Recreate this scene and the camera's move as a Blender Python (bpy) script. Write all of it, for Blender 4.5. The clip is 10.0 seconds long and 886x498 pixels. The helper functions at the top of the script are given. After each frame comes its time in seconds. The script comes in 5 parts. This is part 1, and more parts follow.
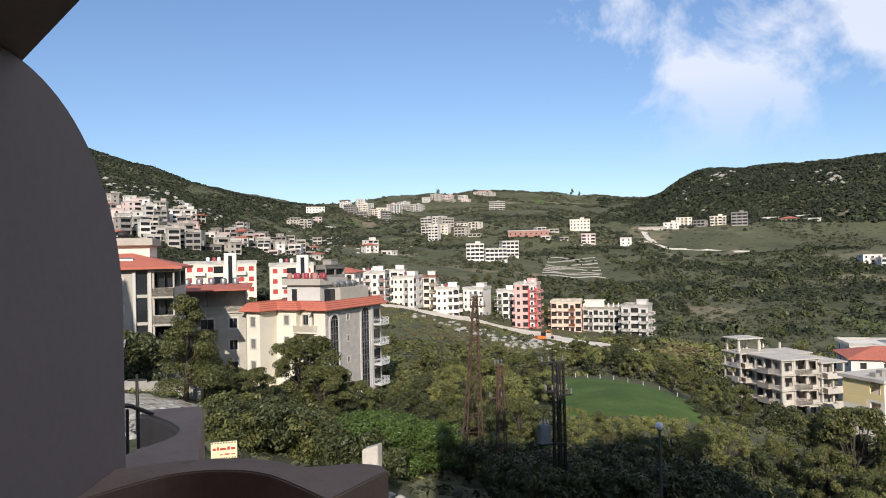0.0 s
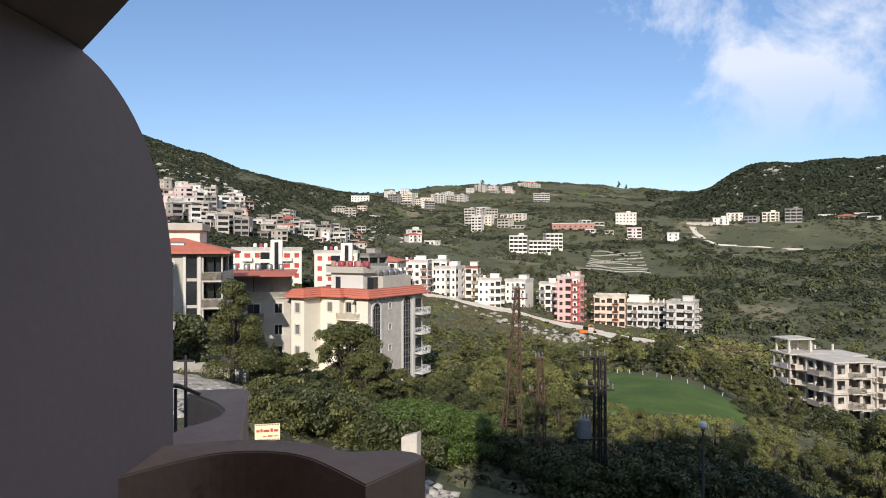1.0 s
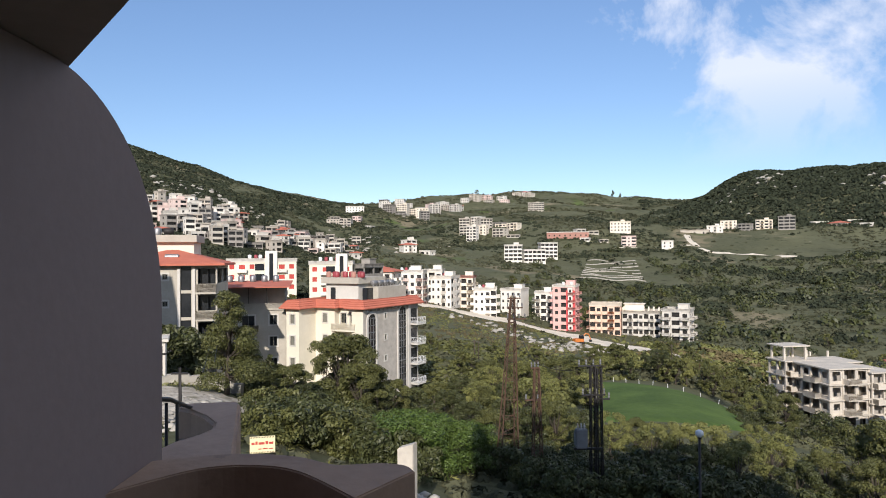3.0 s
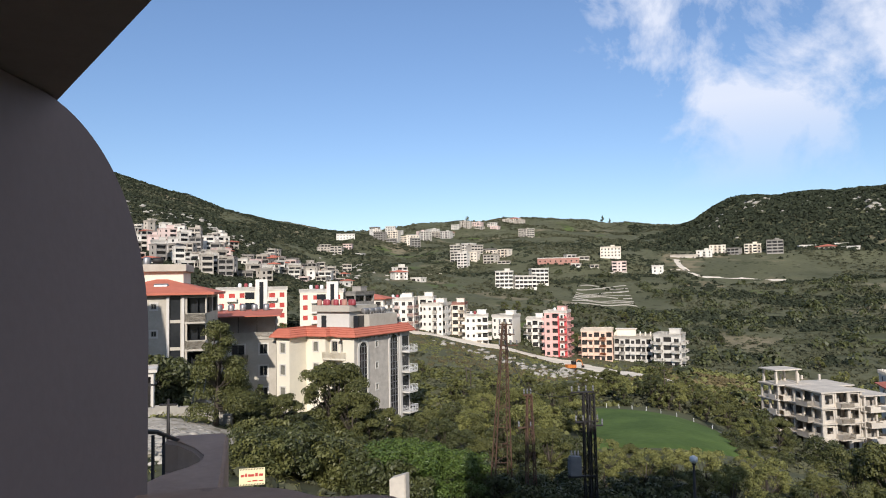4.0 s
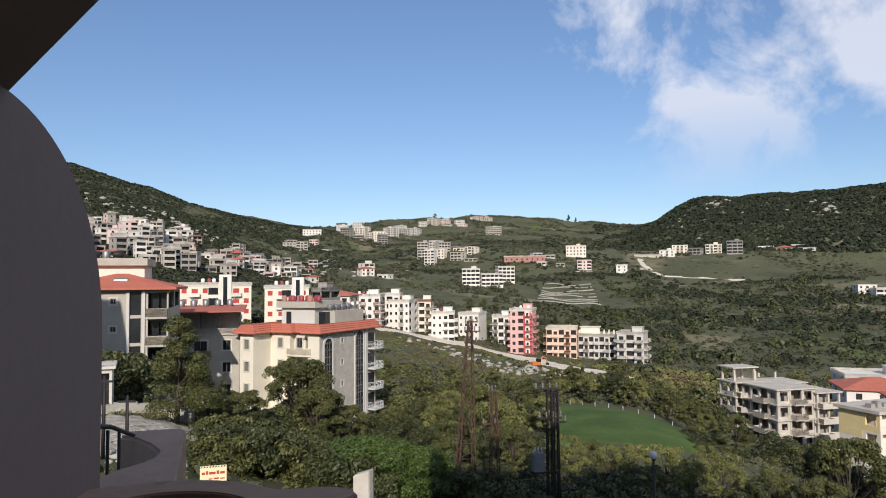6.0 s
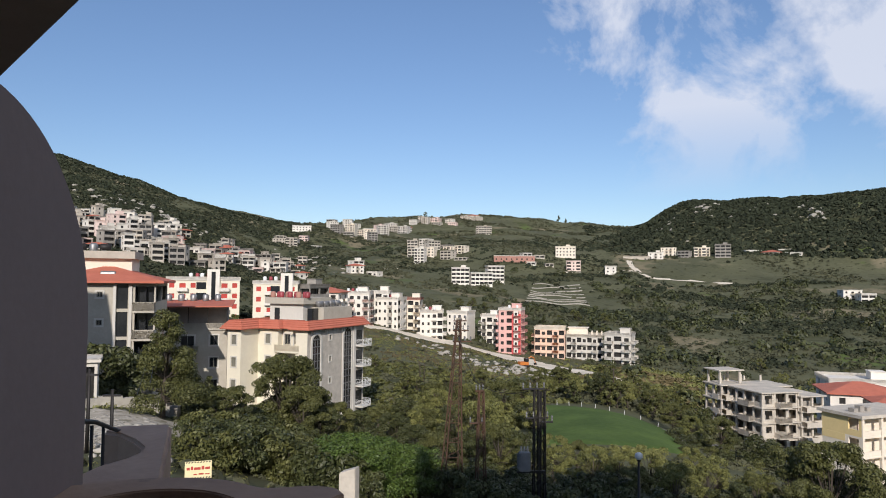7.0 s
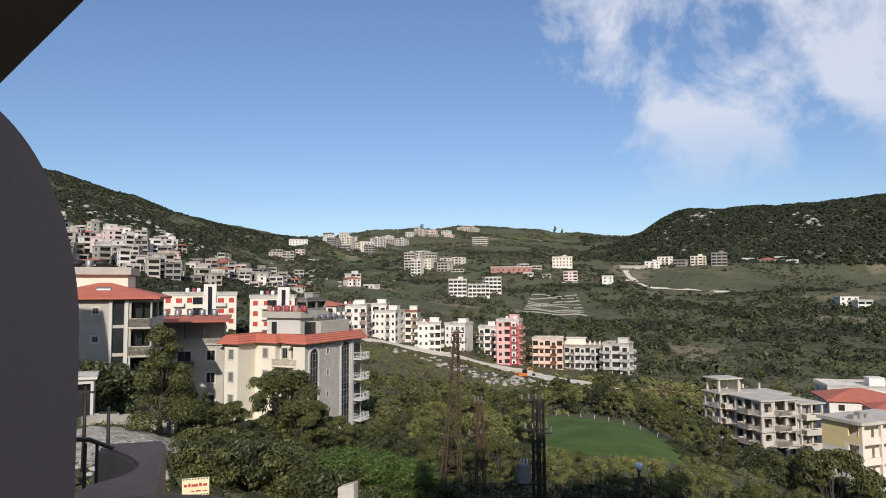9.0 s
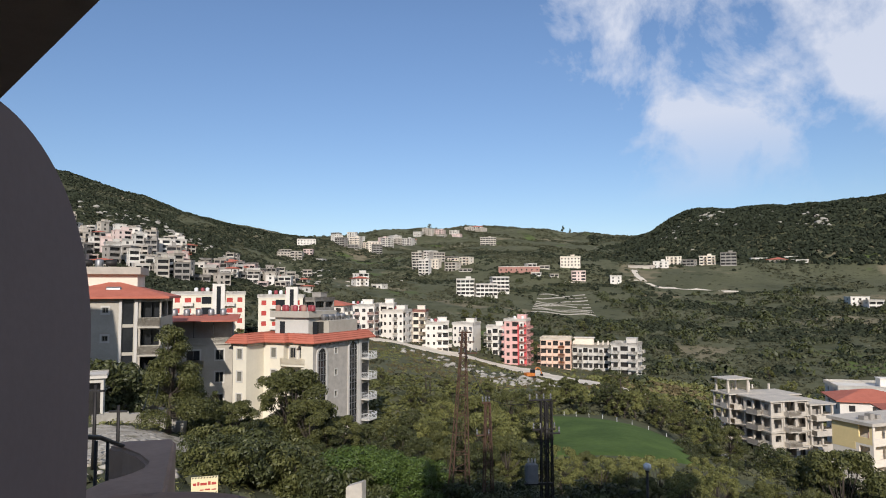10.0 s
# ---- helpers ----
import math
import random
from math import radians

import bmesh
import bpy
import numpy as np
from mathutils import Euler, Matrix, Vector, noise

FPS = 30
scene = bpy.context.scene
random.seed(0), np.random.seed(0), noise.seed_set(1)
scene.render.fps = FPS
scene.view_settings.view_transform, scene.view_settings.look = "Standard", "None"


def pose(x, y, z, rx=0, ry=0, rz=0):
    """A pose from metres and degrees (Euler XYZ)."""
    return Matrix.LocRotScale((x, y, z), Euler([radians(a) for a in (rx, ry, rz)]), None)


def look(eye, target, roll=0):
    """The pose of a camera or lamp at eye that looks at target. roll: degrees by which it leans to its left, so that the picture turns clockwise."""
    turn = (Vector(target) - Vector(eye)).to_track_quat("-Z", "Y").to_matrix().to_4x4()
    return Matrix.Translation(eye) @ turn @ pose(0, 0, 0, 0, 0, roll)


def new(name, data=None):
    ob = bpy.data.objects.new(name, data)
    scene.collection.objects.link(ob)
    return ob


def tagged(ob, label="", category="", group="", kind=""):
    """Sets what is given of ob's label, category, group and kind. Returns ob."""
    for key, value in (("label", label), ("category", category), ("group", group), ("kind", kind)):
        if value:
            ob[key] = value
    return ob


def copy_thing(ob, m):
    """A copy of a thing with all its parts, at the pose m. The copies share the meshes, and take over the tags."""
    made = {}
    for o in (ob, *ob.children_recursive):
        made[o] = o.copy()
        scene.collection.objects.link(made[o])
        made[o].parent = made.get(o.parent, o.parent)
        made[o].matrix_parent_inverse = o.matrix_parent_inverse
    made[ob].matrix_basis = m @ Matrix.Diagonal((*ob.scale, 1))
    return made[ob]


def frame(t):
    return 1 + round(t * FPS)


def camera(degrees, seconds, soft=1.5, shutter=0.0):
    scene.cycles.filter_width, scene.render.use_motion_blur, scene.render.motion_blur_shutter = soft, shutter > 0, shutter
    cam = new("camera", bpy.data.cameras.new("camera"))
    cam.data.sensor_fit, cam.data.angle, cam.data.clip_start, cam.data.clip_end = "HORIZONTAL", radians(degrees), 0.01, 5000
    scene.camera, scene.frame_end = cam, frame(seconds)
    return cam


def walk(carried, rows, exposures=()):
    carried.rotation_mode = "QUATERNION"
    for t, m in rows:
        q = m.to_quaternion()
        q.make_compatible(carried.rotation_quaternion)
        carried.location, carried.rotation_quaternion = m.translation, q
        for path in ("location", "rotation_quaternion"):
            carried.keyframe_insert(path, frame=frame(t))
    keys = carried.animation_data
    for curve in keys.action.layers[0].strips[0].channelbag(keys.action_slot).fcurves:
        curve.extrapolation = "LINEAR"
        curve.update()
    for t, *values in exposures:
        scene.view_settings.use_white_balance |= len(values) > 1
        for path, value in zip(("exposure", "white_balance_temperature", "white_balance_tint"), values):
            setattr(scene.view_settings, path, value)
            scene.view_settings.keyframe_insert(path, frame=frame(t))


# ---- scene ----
cam = camera(67.7, 10.0, soft=1.0)
PATH = [
    (0.0, pose(0.002, -0.012, 0.004, 90.76, 1.27, -3.72)),
    (0.5, pose(-0.002, -0.004, 0.006, 90.14, 0.45, -1.38)),
    (1.0, pose(0.005, -0.016, 0.005, 89.99, -0.00, -0.01)),
    (1.5, pose(0.014, -0.010, 0.006, 90.31, -0.24, 0.44)),
    (2.0, pose(0.013, -0.009, 0.008, 90.41, -0.25, 0.30)),
    (2.5, pose(0.017, -0.016, 0.008, 90.23, 0.17, -0.15)),
    (4.0, pose(0.027, -0.028, 0.012, 93.16, 0.99, -1.20)),
    (4.5, pose(0.038, -0.045, 0.007, 93.40, 1.44, -2.57)),
    (5.0, pose(0.037, -0.042, 0.010, 93.26, 1.72, -3.54)),
    (6.5, pose(0.054, -0.060, 0.009, 92.76, -0.19, -4.51)),
    (7.0, pose(0.047, -0.048, 0.012, 92.74, -0.48, -4.99)),
    (7.5, pose(0.049, -0.048, 0.015, 92.85, 0.35, -5.24)),
    (8.0, pose(0.061, -0.058, 0.014, 93.22, 0.41, -5.39)),
    (8.5, pose(0.058, -0.055, 0.015, 93.53, 0.28, -5.44)),
    (9.0, pose(0.058, -0.051, 0.012, 93.77, 0.27, -5.23)),
    (9.5, pose(0.060, -0.058, 0.015, 93.84, 0.28, -4.96)),
    (10.0, pose(0.058, -0.058, 0.011, 93.75, 0.23, -4.56)),
]
walk(cam, PATH, exposures=[(0.0, 0.25, 6280, 14), (2.5, 0.32, 6280, 14), (5.0, 0.12, 6280, 14), (6.5, 0.02, 6280, 14), (10.0, -0.02, 6250, 14)])

# ---- sky and sun (z = 0 is the level of the eye on the balcony) ----
SUN_AZ, SUN_EL = 185.0, 27.0          # compass bearing of the sun (0 = ahead), behind and to the left
world = bpy.data.worlds.new("sky")
scene.world = world
world.use_nodes = True
wn, wl = world.node_tree.nodes, world.node_tree.links
wn.clear()


def wnode(kind, **inputs):
    n = wn.new(kind)
    for k, v in inputs.items():
        n.inputs[k].default_value = v
    return n


def wmath(op, a, b=None, c=None, clamp=False):
    n = wn.new("ShaderNodeMath")
    n.operation, n.use_clamp = op, clamp
    for i, v in enumerate((a, b, c)):
        if v is None:
            continue
        if isinstance(v, (int, float)):
            n.inputs[i].default_value = v
        else:
            wl.new(v, n.inputs[i])
    return n.outputs[0]


sky = wn.new("ShaderNodeTexSky")
sky.sky_type, sky.sun_disc = "NISHITA", False
sky.sun_elevation, sky.sun_rotation = radians(SUN_EL), radians(SUN_AZ)
sky.air_density, sky.dust_density, sky.ozone_density, sky.altitude = 1.0, 0.15, 3.0, 300
coord = wn.new("ShaderNodeTexCoord")
sep = wn.new("ShaderNodeSeparateXYZ")
wl.new(coord.outputs["Generated"], sep.inputs[0])
SX, SY, SZ = sep.outputs
cn = wnode("ShaderNodeTexNoise", Scale=5.5, Detail=11.0, Roughness=0.6, Distortion=0.3)
wl.new(coord.outputs["Generated"], cn.inputs["Vector"])
# the bank of cloud stands towards the right of the valley and thins out to the left
bank = wmath("MULTIPLY_ADD", wmath("DIVIDE", SX, wmath("MAXIMUM", SY, 0.05)), 2.3, -0.84)
rise = wmath("MULTIPLY_ADD", SZ, 0.5, -0.08)
dens = wmath("ADD", wmath("ADD", wmath("MULTIPLY", wmath("SUBTRACT", cn.outputs["Fac"], 0.5), 3.2), wmath("MINIMUM", bank, 0.16)), rise)
low = wmath("MULTIPLY", wmath("SUBTRACT", SZ, 0.12), 8.0, clamp=True)
cov = wmath("MULTIPLY", wmath("MULTIPLY", wmath("MULTIPLY_ADD", dens, 2.3, 0.02, clamp=True), low), 0.82)
bg = wn.new("ShaderNodeBackground")
bg.inputs["Strength"].default_value = 0.12
mix = wn.new("ShaderNodeMix")
mix.data_type = "RGBA"
wl.new(cov, mix.inputs["Factor"])
# the dusty air over the horizon takes some of the sky's glare
dim = wmath("MULTIPLY_ADD", wmath("MULTIPLY", SZ, 2.6, clamp=True), 0.2, 0.8)
air = wn.new("ShaderNodeVectorMath")
air.operation = "SCALE"
wl.new(sky.outputs[0], air.inputs[0])
wl.new(dim, air.inputs["Scale"])
wl.new(air.outputs[0], mix.inputs[6])
mix.inputs[7].default_value = (6.2, 6.5, 7.0, 1)
wl.new(mix.outputs[2], bg.inputs["Color"])
wl.new(bg.outputs[0], wn.new("ShaderNodeOutputWorld").inputs["Surface"])

sun = new("sun", bpy.data.lights.new("sun", "SUN"))
sun.data.energy, sun.data.angle, sun.data.color = 4.3, radians(0.6), (1.0, 0.93, 0.82)
sun_from = Vector((math.sin(radians(SUN_AZ)) * math.cos(radians(SUN_EL)), math.cos(radians(SUN_AZ)) * math.cos(radians(SUN_EL)), math.sin(radians(SUN_EL))))
sun.matrix_world = look(sun_from * 300, (0, 0, 0))


# ---- materials ----
def material(name, base, dark, rough=0.8, scale=1.0, fine=14.0, bump=0.15, metal=0.0, island=0.0, random_object=0.0, spots=None, spec=0.5):
    """Two tones mixed by coarse and fine noise in metres, with relief; spots: (colour, scale, threshold)."""
    m = bpy.data.materials.new(name)
    m.use_nodes = True
    n, l = m.node_tree.nodes, m.node_tree.links
    b = n["Principled BSDF"]
    b.inputs["Roughness"].default_value, b.inputs["Metallic"].default_value = rough, metal
    b.inputs["Specular IOR Level"].default_value = spec
    geo = n.new("ShaderNodeNewGeometry")
    big, small = n.new("ShaderNodeTexNoise"), n.new("ShaderNodeTexNoise")
    for t, s in ((big, scale), (small, fine)):
        t.inputs["Scale"].default_value, t.inputs["Detail"].default_value = s, 6.0
        l.new(geo.outputs["Position"], t.inputs["Vector"])
    add = n.new("ShaderNodeMath")
    add.operation = "MULTIPLY_ADD"
    l.new(small.outputs["Fac"], add.inputs[0])
    add.inputs[1].default_value = 0.45
    l.new(big.outputs["Fac"], add.inputs[2])
    last = add.outputs[0]
    for amount, source in ((island, geo.outputs["Random Per Island"]), (random_object, None)):
        if amount:
            if source is None:
                source = n.new("ShaderNodeObjectInfo").outputs["Random"]
            more = n.new("ShaderNodeMath")
            more.operation = "MULTIPLY_ADD"
            l.new(source, more.inputs[0])
            more.inputs[1].default_value = amount
            l.new(last, more.inputs[2])
            last = more.outputs[0]
    ramp = n.new("ShaderNodeMapRange")
    ramp.inputs["From Min"].default_value = 0.48
    ramp.inputs["From Max"].default_value = 0.98 + island + random_object
    l.new(last, ramp.inputs["Value"])
    mixc = n.new("ShaderNodeMix")
    mixc.data_type = "RGBA"
    mixc.inputs[6].default_value, mixc.inputs[7].default_value = (*dark, 1), (*base, 1)
    l.new(ramp.outputs[0], mixc.inputs["Factor"])
    colour = mixc.outputs[2]
    if spots:
        for tint, sc, edge in spots:
            sp = n.new("ShaderNodeTexNoise")
            sp.inputs["Scale"].default_value, sp.inputs["Detail"].default_value, sp.inputs["Roughness"].default_value = sc, 8.0, 0.62
            off = n.new("ShaderNodeVectorMath")
            off.operation = "ADD"
            off.inputs[1].default_value = (sc * 991.0, 37.0, 5.0)
            l.new(geo.outputs["Position"], off.inputs[0])
            l.new(off.outputs[0], sp.inputs["Vector"])
            cut = n.new("ShaderNodeMapRange")
            cut.inputs["From Min"].default_value, cut.inputs["From Max"].default_value = edge, edge + 0.07
            l.new(sp.outputs["Fac"], cut.inputs["Value"])
            over = n.new("ShaderNodeMix")
            over.data_type = "RGBA"
            l.new(cut.outputs[0], over.inputs["Factor"])
            l.new(colour, over.inputs[6])
            over.inputs[7].default_value = (*tint, 1)
            colour = over.outputs[2]
    l.new(colour, b.inputs["Base Color"])
    if bump:
        bp = n.new("ShaderNodeBump")
        bp.inputs["Strength"].default_value, bp.inputs["Distance"].default_value = bump, 0.35 / fine
        l.new(small.outputs["Fac"], bp.inputs["Height"])
        l.new(bp.outputs[0], b.inputs["Normal"])
    return m


def plaster(name, c, worn=0.8, **kw):
    return material(name, c, tuple(v * worn for v in c), 0.9, 0.35, 3.0, 0.1, spec=0.3, **kw)


BALCONY = material("painted_plaster_balcony", (0.29, 0.222, 0.212), (0.247, 0.19, 0.18), 0.85, 1.5, 40, 0.08)
PARAPET = material("weathered_render_parapet", (0.41, 0.28, 0.2), (0.29, 0.195, 0.14), 0.9, 3.0, 35, 0.25, spots=[((0.2, 0.14, 0.105), 5.0, 0.62)])
SOFFIT = material("balcony_soffit", (0.30, 0.235, 0.19), (0.24, 0.185, 0.15), 0.9, 2.0, 30, 0.1)
GROUND = material("hill_ground", (0.12, 0.12, 0.066), (0.068, 0.072, 0.04), 0.95, 0.02, 0.35, 0.5,
                  spots=[((0.2, 0.17, 0.105), 0.011, 0.57), ((0.055, 0.06, 0.028), 0.03, 0.56), ((0.04, 0.042, 0.02), 0.16, 0.58), ((0.09, 0.12, 0.035), 0.014, 0.6), ((0.34, 0.3, 0.23), 0.12, 0.68)], spec=0.15)
EARTH = material("pale_earth_road", (0.76, 0.68, 0.55), (0.56, 0.49, 0.39), 0.95, 0.2, 3, 0.3, spec=0.2)
RUBBLE = material("rubble_earth", (0.56, 0.5, 0.41), (0.26, 0.23, 0.18), 0.95, 0.9, 4.0, 0.6, spots=[((0.2, 0.18, 0.12), 1.1, 0.56), ((0.7, 0.64, 0.54), 2.6, 0.6)], spec=0.2)
ASPHALT = material("asphalt", (0.16, 0.155, 0.15), (0.10, 0.10, 0.10), 0.9, 0.3, 12, 0.2)
GRASS = material("crop_grass", (0.10, 0.15, 0.036), (0.05, 0.085, 0.02), 0.95, 0.15, 1.2, 0.5, spec=0.15)
LEAF = material("leaf_green", (0.145, 0.145, 0.042), (0.036, 0.042, 0.014), 0.55, 0.4, 2.0, 0.0, island=0.5, random_object=0.25, spec=0.3)
LEAF_DARK = material("leaf_dark_green", (0.092, 0.1, 0.033), (0.022, 0.028, 0.011), 0.5, 0.4, 2.0, 0.0, island=0.5, random_object=0.25, spec=0.3)
LEAF_YOUNG = material("leaf_spring_green", (0.23, 0.225, 0.07), (0.085, 0.095, 0.03), 0.6, 0.4, 2.0, 0.0, island=0.5, random_object=0.3, spec=0.25)
LEAF_BRIGHT = material("leaf_bright_green", (0.105, 0.155, 0.03), (0.035, 0.06, 0.012), 0.5, 0.4, 2.0, 0.0, island=0.5, spec=0.3)
SCRUB = material("scrub_green", (0.1, 0.1, 0.056), (0.046, 0.05, 0.03), 0.9, 0.03, 0.5, 0.0, island=0.55, spec=0.15)
# dark maquis green, deepened further to put cloud shade on the right hill
MAQUIS_SHADED = material("maquis_dark_green_shaded", (0.05, 0.058, 0.033), (0.02, 0.025, 0.015), 0.9, 0.03, 0.5, 0.0, island=0.55, spec=0.15)
REED = material("brown_reed", (0.19, 0.15, 0.075), (0.085, 0.07, 0.034), 0.9, 0.03, 0.5, 0.0, island=0.5, spec=0.15)
BARK = material("bark", (0.085, 0.066, 0.05), (0.045, 0.036, 0.028), 0.95, 2, 20, 0.4)
CREAM = plaster("cream_plaster", (0.76, 0.70, 0.56), 0.88)
STONE = material("grey_limestone_cladding", (0.54, 0.49, 0.42), (0.38, 0.345, 0.295), 0.85, 1.2, 5, 0.4, spec=0.3)
STONE_TRIM = plaster("pale_stone_trim", (0.60, 0.57, 0.51), 0.85)
GREY = material("grey_stone_wall", (0.48, 0.44, 0.365), (0.38, 0.345, 0.285), 0.88, 0.6, 4, 0.3, spec=0.3)
WHITE = plaster("white_plaster", (0.77, 0.72, 0.635), 0.84)
IVORY = plaster("ivory_plaster", (0.81, 0.72, 0.59), 0.84)
PINK = plaster("pale_pink_plaster", (0.76, 0.60, 0.53), 0.84)
BLUSH = plaster("rose_pink_plaster", (0.72, 0.43, 0.38), 0.84)
HOUSE_WHITE = plaster("weathered_white_plaster", (0.64, 0.60, 0.53), 0.8)
HOUSE_BEIGE = plaster("weathered_beige_plaster", (0.54, 0.48, 0.40), 0.8)
BRICK = plaster("brick_brown_plaster", (0.42, 0.22, 0.17), 0.8)
ROSE = plaster("rose_red_plaster", (0.62, 0.10, 0.10), 0.85)
PEACH = plaster("peach_orange_plaster", (0.80, 0.56, 0.42), 0.86)
OCHRE = plaster("ochre_yellow_plaster", (0.82, 0.64, 0.31), 0.88)
CONCRETE = material("raw_concrete", (0.60, 0.54, 0.45), (0.42, 0.38, 0.32), 0.92, 0.5, 4, 0.3, spots=[((0.25, 0.22, 0.19), 0.8, 0.66)], spec=0.3)
BLOCK = material("bare_concrete_block", (0.36, 0.33, 0.29), (0.25, 0.23, 0.2), 0.95, 0.7, 5, 0.3, spec=0.2)
TILE = material("red_roof_tile", (0.52, 0.165, 0.105), (0.40, 0.12, 0.075), 0.8, 0.6, 5, 0.4, island=0.1, spec=0.3)
RED = plaster("red_painted", (0.5, 0.075, 0.06), 0.75)
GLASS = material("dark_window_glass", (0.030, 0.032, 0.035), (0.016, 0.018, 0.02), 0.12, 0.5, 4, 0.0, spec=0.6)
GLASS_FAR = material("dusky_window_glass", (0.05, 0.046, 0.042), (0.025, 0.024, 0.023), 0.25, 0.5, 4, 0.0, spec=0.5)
TRANSFORMER = material("dull_grey_paint", (0.20, 0.20, 0.20), (0.12, 0.12, 0.12), 0.6, 2, 15, 0.1)
SHADE = material("grey_green_shutter", (0.22, 0.21, 0.17), (0.15, 0.145, 0.12), 0.6, 1, 20, 0.1)
STEEL = material("galvanised_steel", (0.34, 0.34, 0.34), (0.22, 0.21, 0.2), 0.5, 2, 20, 0.1, metal=0.7)
RUST = material("rusty_steel", (0.13, 0.07, 0.042), (0.055, 0.033, 0.023), 0.85, 1.5, 12, 0.3, metal=0.2)
IRON = material("black_iron", (0.03, 0.026, 0.024), (0.018, 0.016, 0.015), 0.6, 3, 30, 0.1, metal=0.3)
ENAMEL = material("white_enamel", (0.75, 0.75, 0.74), (0.62, 0.62, 0.6), 0.4, 1, 10, 0.05)
TANK_RED = material("red_plastic_tank", (0.33, 0.05, 0.06), (0.22, 0.035, 0.04), 0.5, 1, 10, 0.05)
SIGN_CREAM = material("cream_sign_panel", (0.86, 0.74, 0.45), (0.8, 0.66, 0.38), 0.5, 2, 20, 0.0)
DIGGER = material("orange_machine_paint", (0.62, 0.21, 0.04), (0.45, 0.14, 0.03), 0.5, 2, 10, 0.1)
ROCK = material("limestone_rock", (0.44, 0.41, 0.35), (0.25, 0.23, 0.2), 0.95, 0.4, 3, 0.5, spec=0.2)
PORCELAIN = material("insulator_porcelain", (0.55, 0.5, 0.45), (0.35, 0.3, 0.27), 0.25, 5, 30, 0.0)


# ---- mesh helpers ----
def finish(name, bm, mats, parent=None, label="", smooth=False):
    me = bpy.data.meshes.new(name)
    bm.normal_update()
    bm.to_mesh(me)
    bm.free()
    for m in (mats if isinstance(mats, (list, tuple)) else [mats]):
        me.materials.append(m)
    if smooth:
        me.polygons.foreach_set("use_smooth", [True] * len(me.polygons))
    ob = new(name, me)
    ob.parent = parent
    return tagged(ob, label)


def part(name, bm, mats, parent, label="", smooth=False):
    return finish(name, bm, mats, parent, label, smooth)


def mesh_np(name, verts, faces, mats, parent=None, mat_index=None, smooth=False):
    """A mesh from arrays: verts (n, 3), faces (m, k) all of k corners."""
    me = bpy.data.meshes.new(name)
    verts, faces = np.asarray(verts, np.float32), np.asarray(faces, np.int32)
    k = faces.shape[1]
    me.vertices.add(len(verts)), me.loops.add(faces.size), me.polygons.add(len(faces))
    me.vertices.foreach_set("co", verts.ravel())
    me.loops.foreach_set("vertex_index", faces.ravel())
    me.polygons.foreach_set("loop_start", np.arange(0, faces.size, k, dtype=np.int32))
    if mat_index is not None:
        me.polygons.foreach_set("material_index", np.asarray(mat_index, np.int32))
    if smooth:
        me.polygons.foreach_set("use_smooth", np.ones(len(faces), bool))
    me.update(calc_edges=True)
    for m in (mats if isinstance(mats, (list, tuple)) else [mats]):
        me.materials.append(m)
    ob = new(name, me)
    ob.parent = parent
    return ob


def box(bm, x0, x1, y0, y1, z0, z1, mi=0):
    v = [bm.verts.new(p) for p in ((x0, y0, z0), (x1, y0, z0), (x1, y1, z0), (x0, y1, z0), (x0, y0, z1), (x1, y0, z1), (x1, y1, z1), (x0, y1, z1))]
    for q in ((3, 2, 1, 0), (4, 5, 6, 7), (0, 1, 5, 4), (1, 2, 6, 5), (2, 3, 7, 6), (3, 0, 4, 7)):
        bm.faces.new([v[i] for i in q]).material_index = mi
    return v


def prism(bm, outline, z0, z1, mi=0):
    """Upright prism on a plan outline (counter-clockwise)."""
    a = [bm.verts.new((x, y, z0)) for x, y in outline]
    b = [bm.verts.new((x, y, z1)) for x, y in outline]
    n = len(a)
    bm.faces.new(a[::-1]).material_index = mi
    bm.faces.new(b).material_index = mi
    for i in range(n):
        bm.faces.new((a[i], a[(i + 1) % n], b[(i + 1) % n], b[i])).material_index = mi


def tube(bm, points, radii, sides=6, mi=0):
    """A tapered tube along points."""
    rings = []
    pts = [Vector(p) for p in points]
    for i, p in enumerate(pts):
        d = (pts[min(i + 1, len(pts) - 1)] - pts[max(i - 1, 0)]).normalized()
        q = d.to_track_quat("Z", "Y").to_matrix()
        r = radii[i] if isinstance(radii, (list, tuple)) else radii
        rings.append([bm.verts.new(p + q @ Vector((r * math.cos(a), r * math.sin(a), 0))) for a in (2 * math.pi * k / sides for k in range(sides))])
    for a, b in zip(rings, rings[1:]):
        for k in range(sides):
            bm.faces.new((a[k], a[(k + 1) % sides], b[(k + 1) % sides], b[k])).material_index = mi
    bm.faces.new(rings[0][::-1]).material_index = mi
    bm.faces.new(rings[-1]).material_index = mi


def thing(name, m, label, category, group="", kind=""):
    ob = new(name)
    ob.empty_display_size = 0.5
    ob.matrix_world = m
    return tagged(ob, label, category, group, kind)


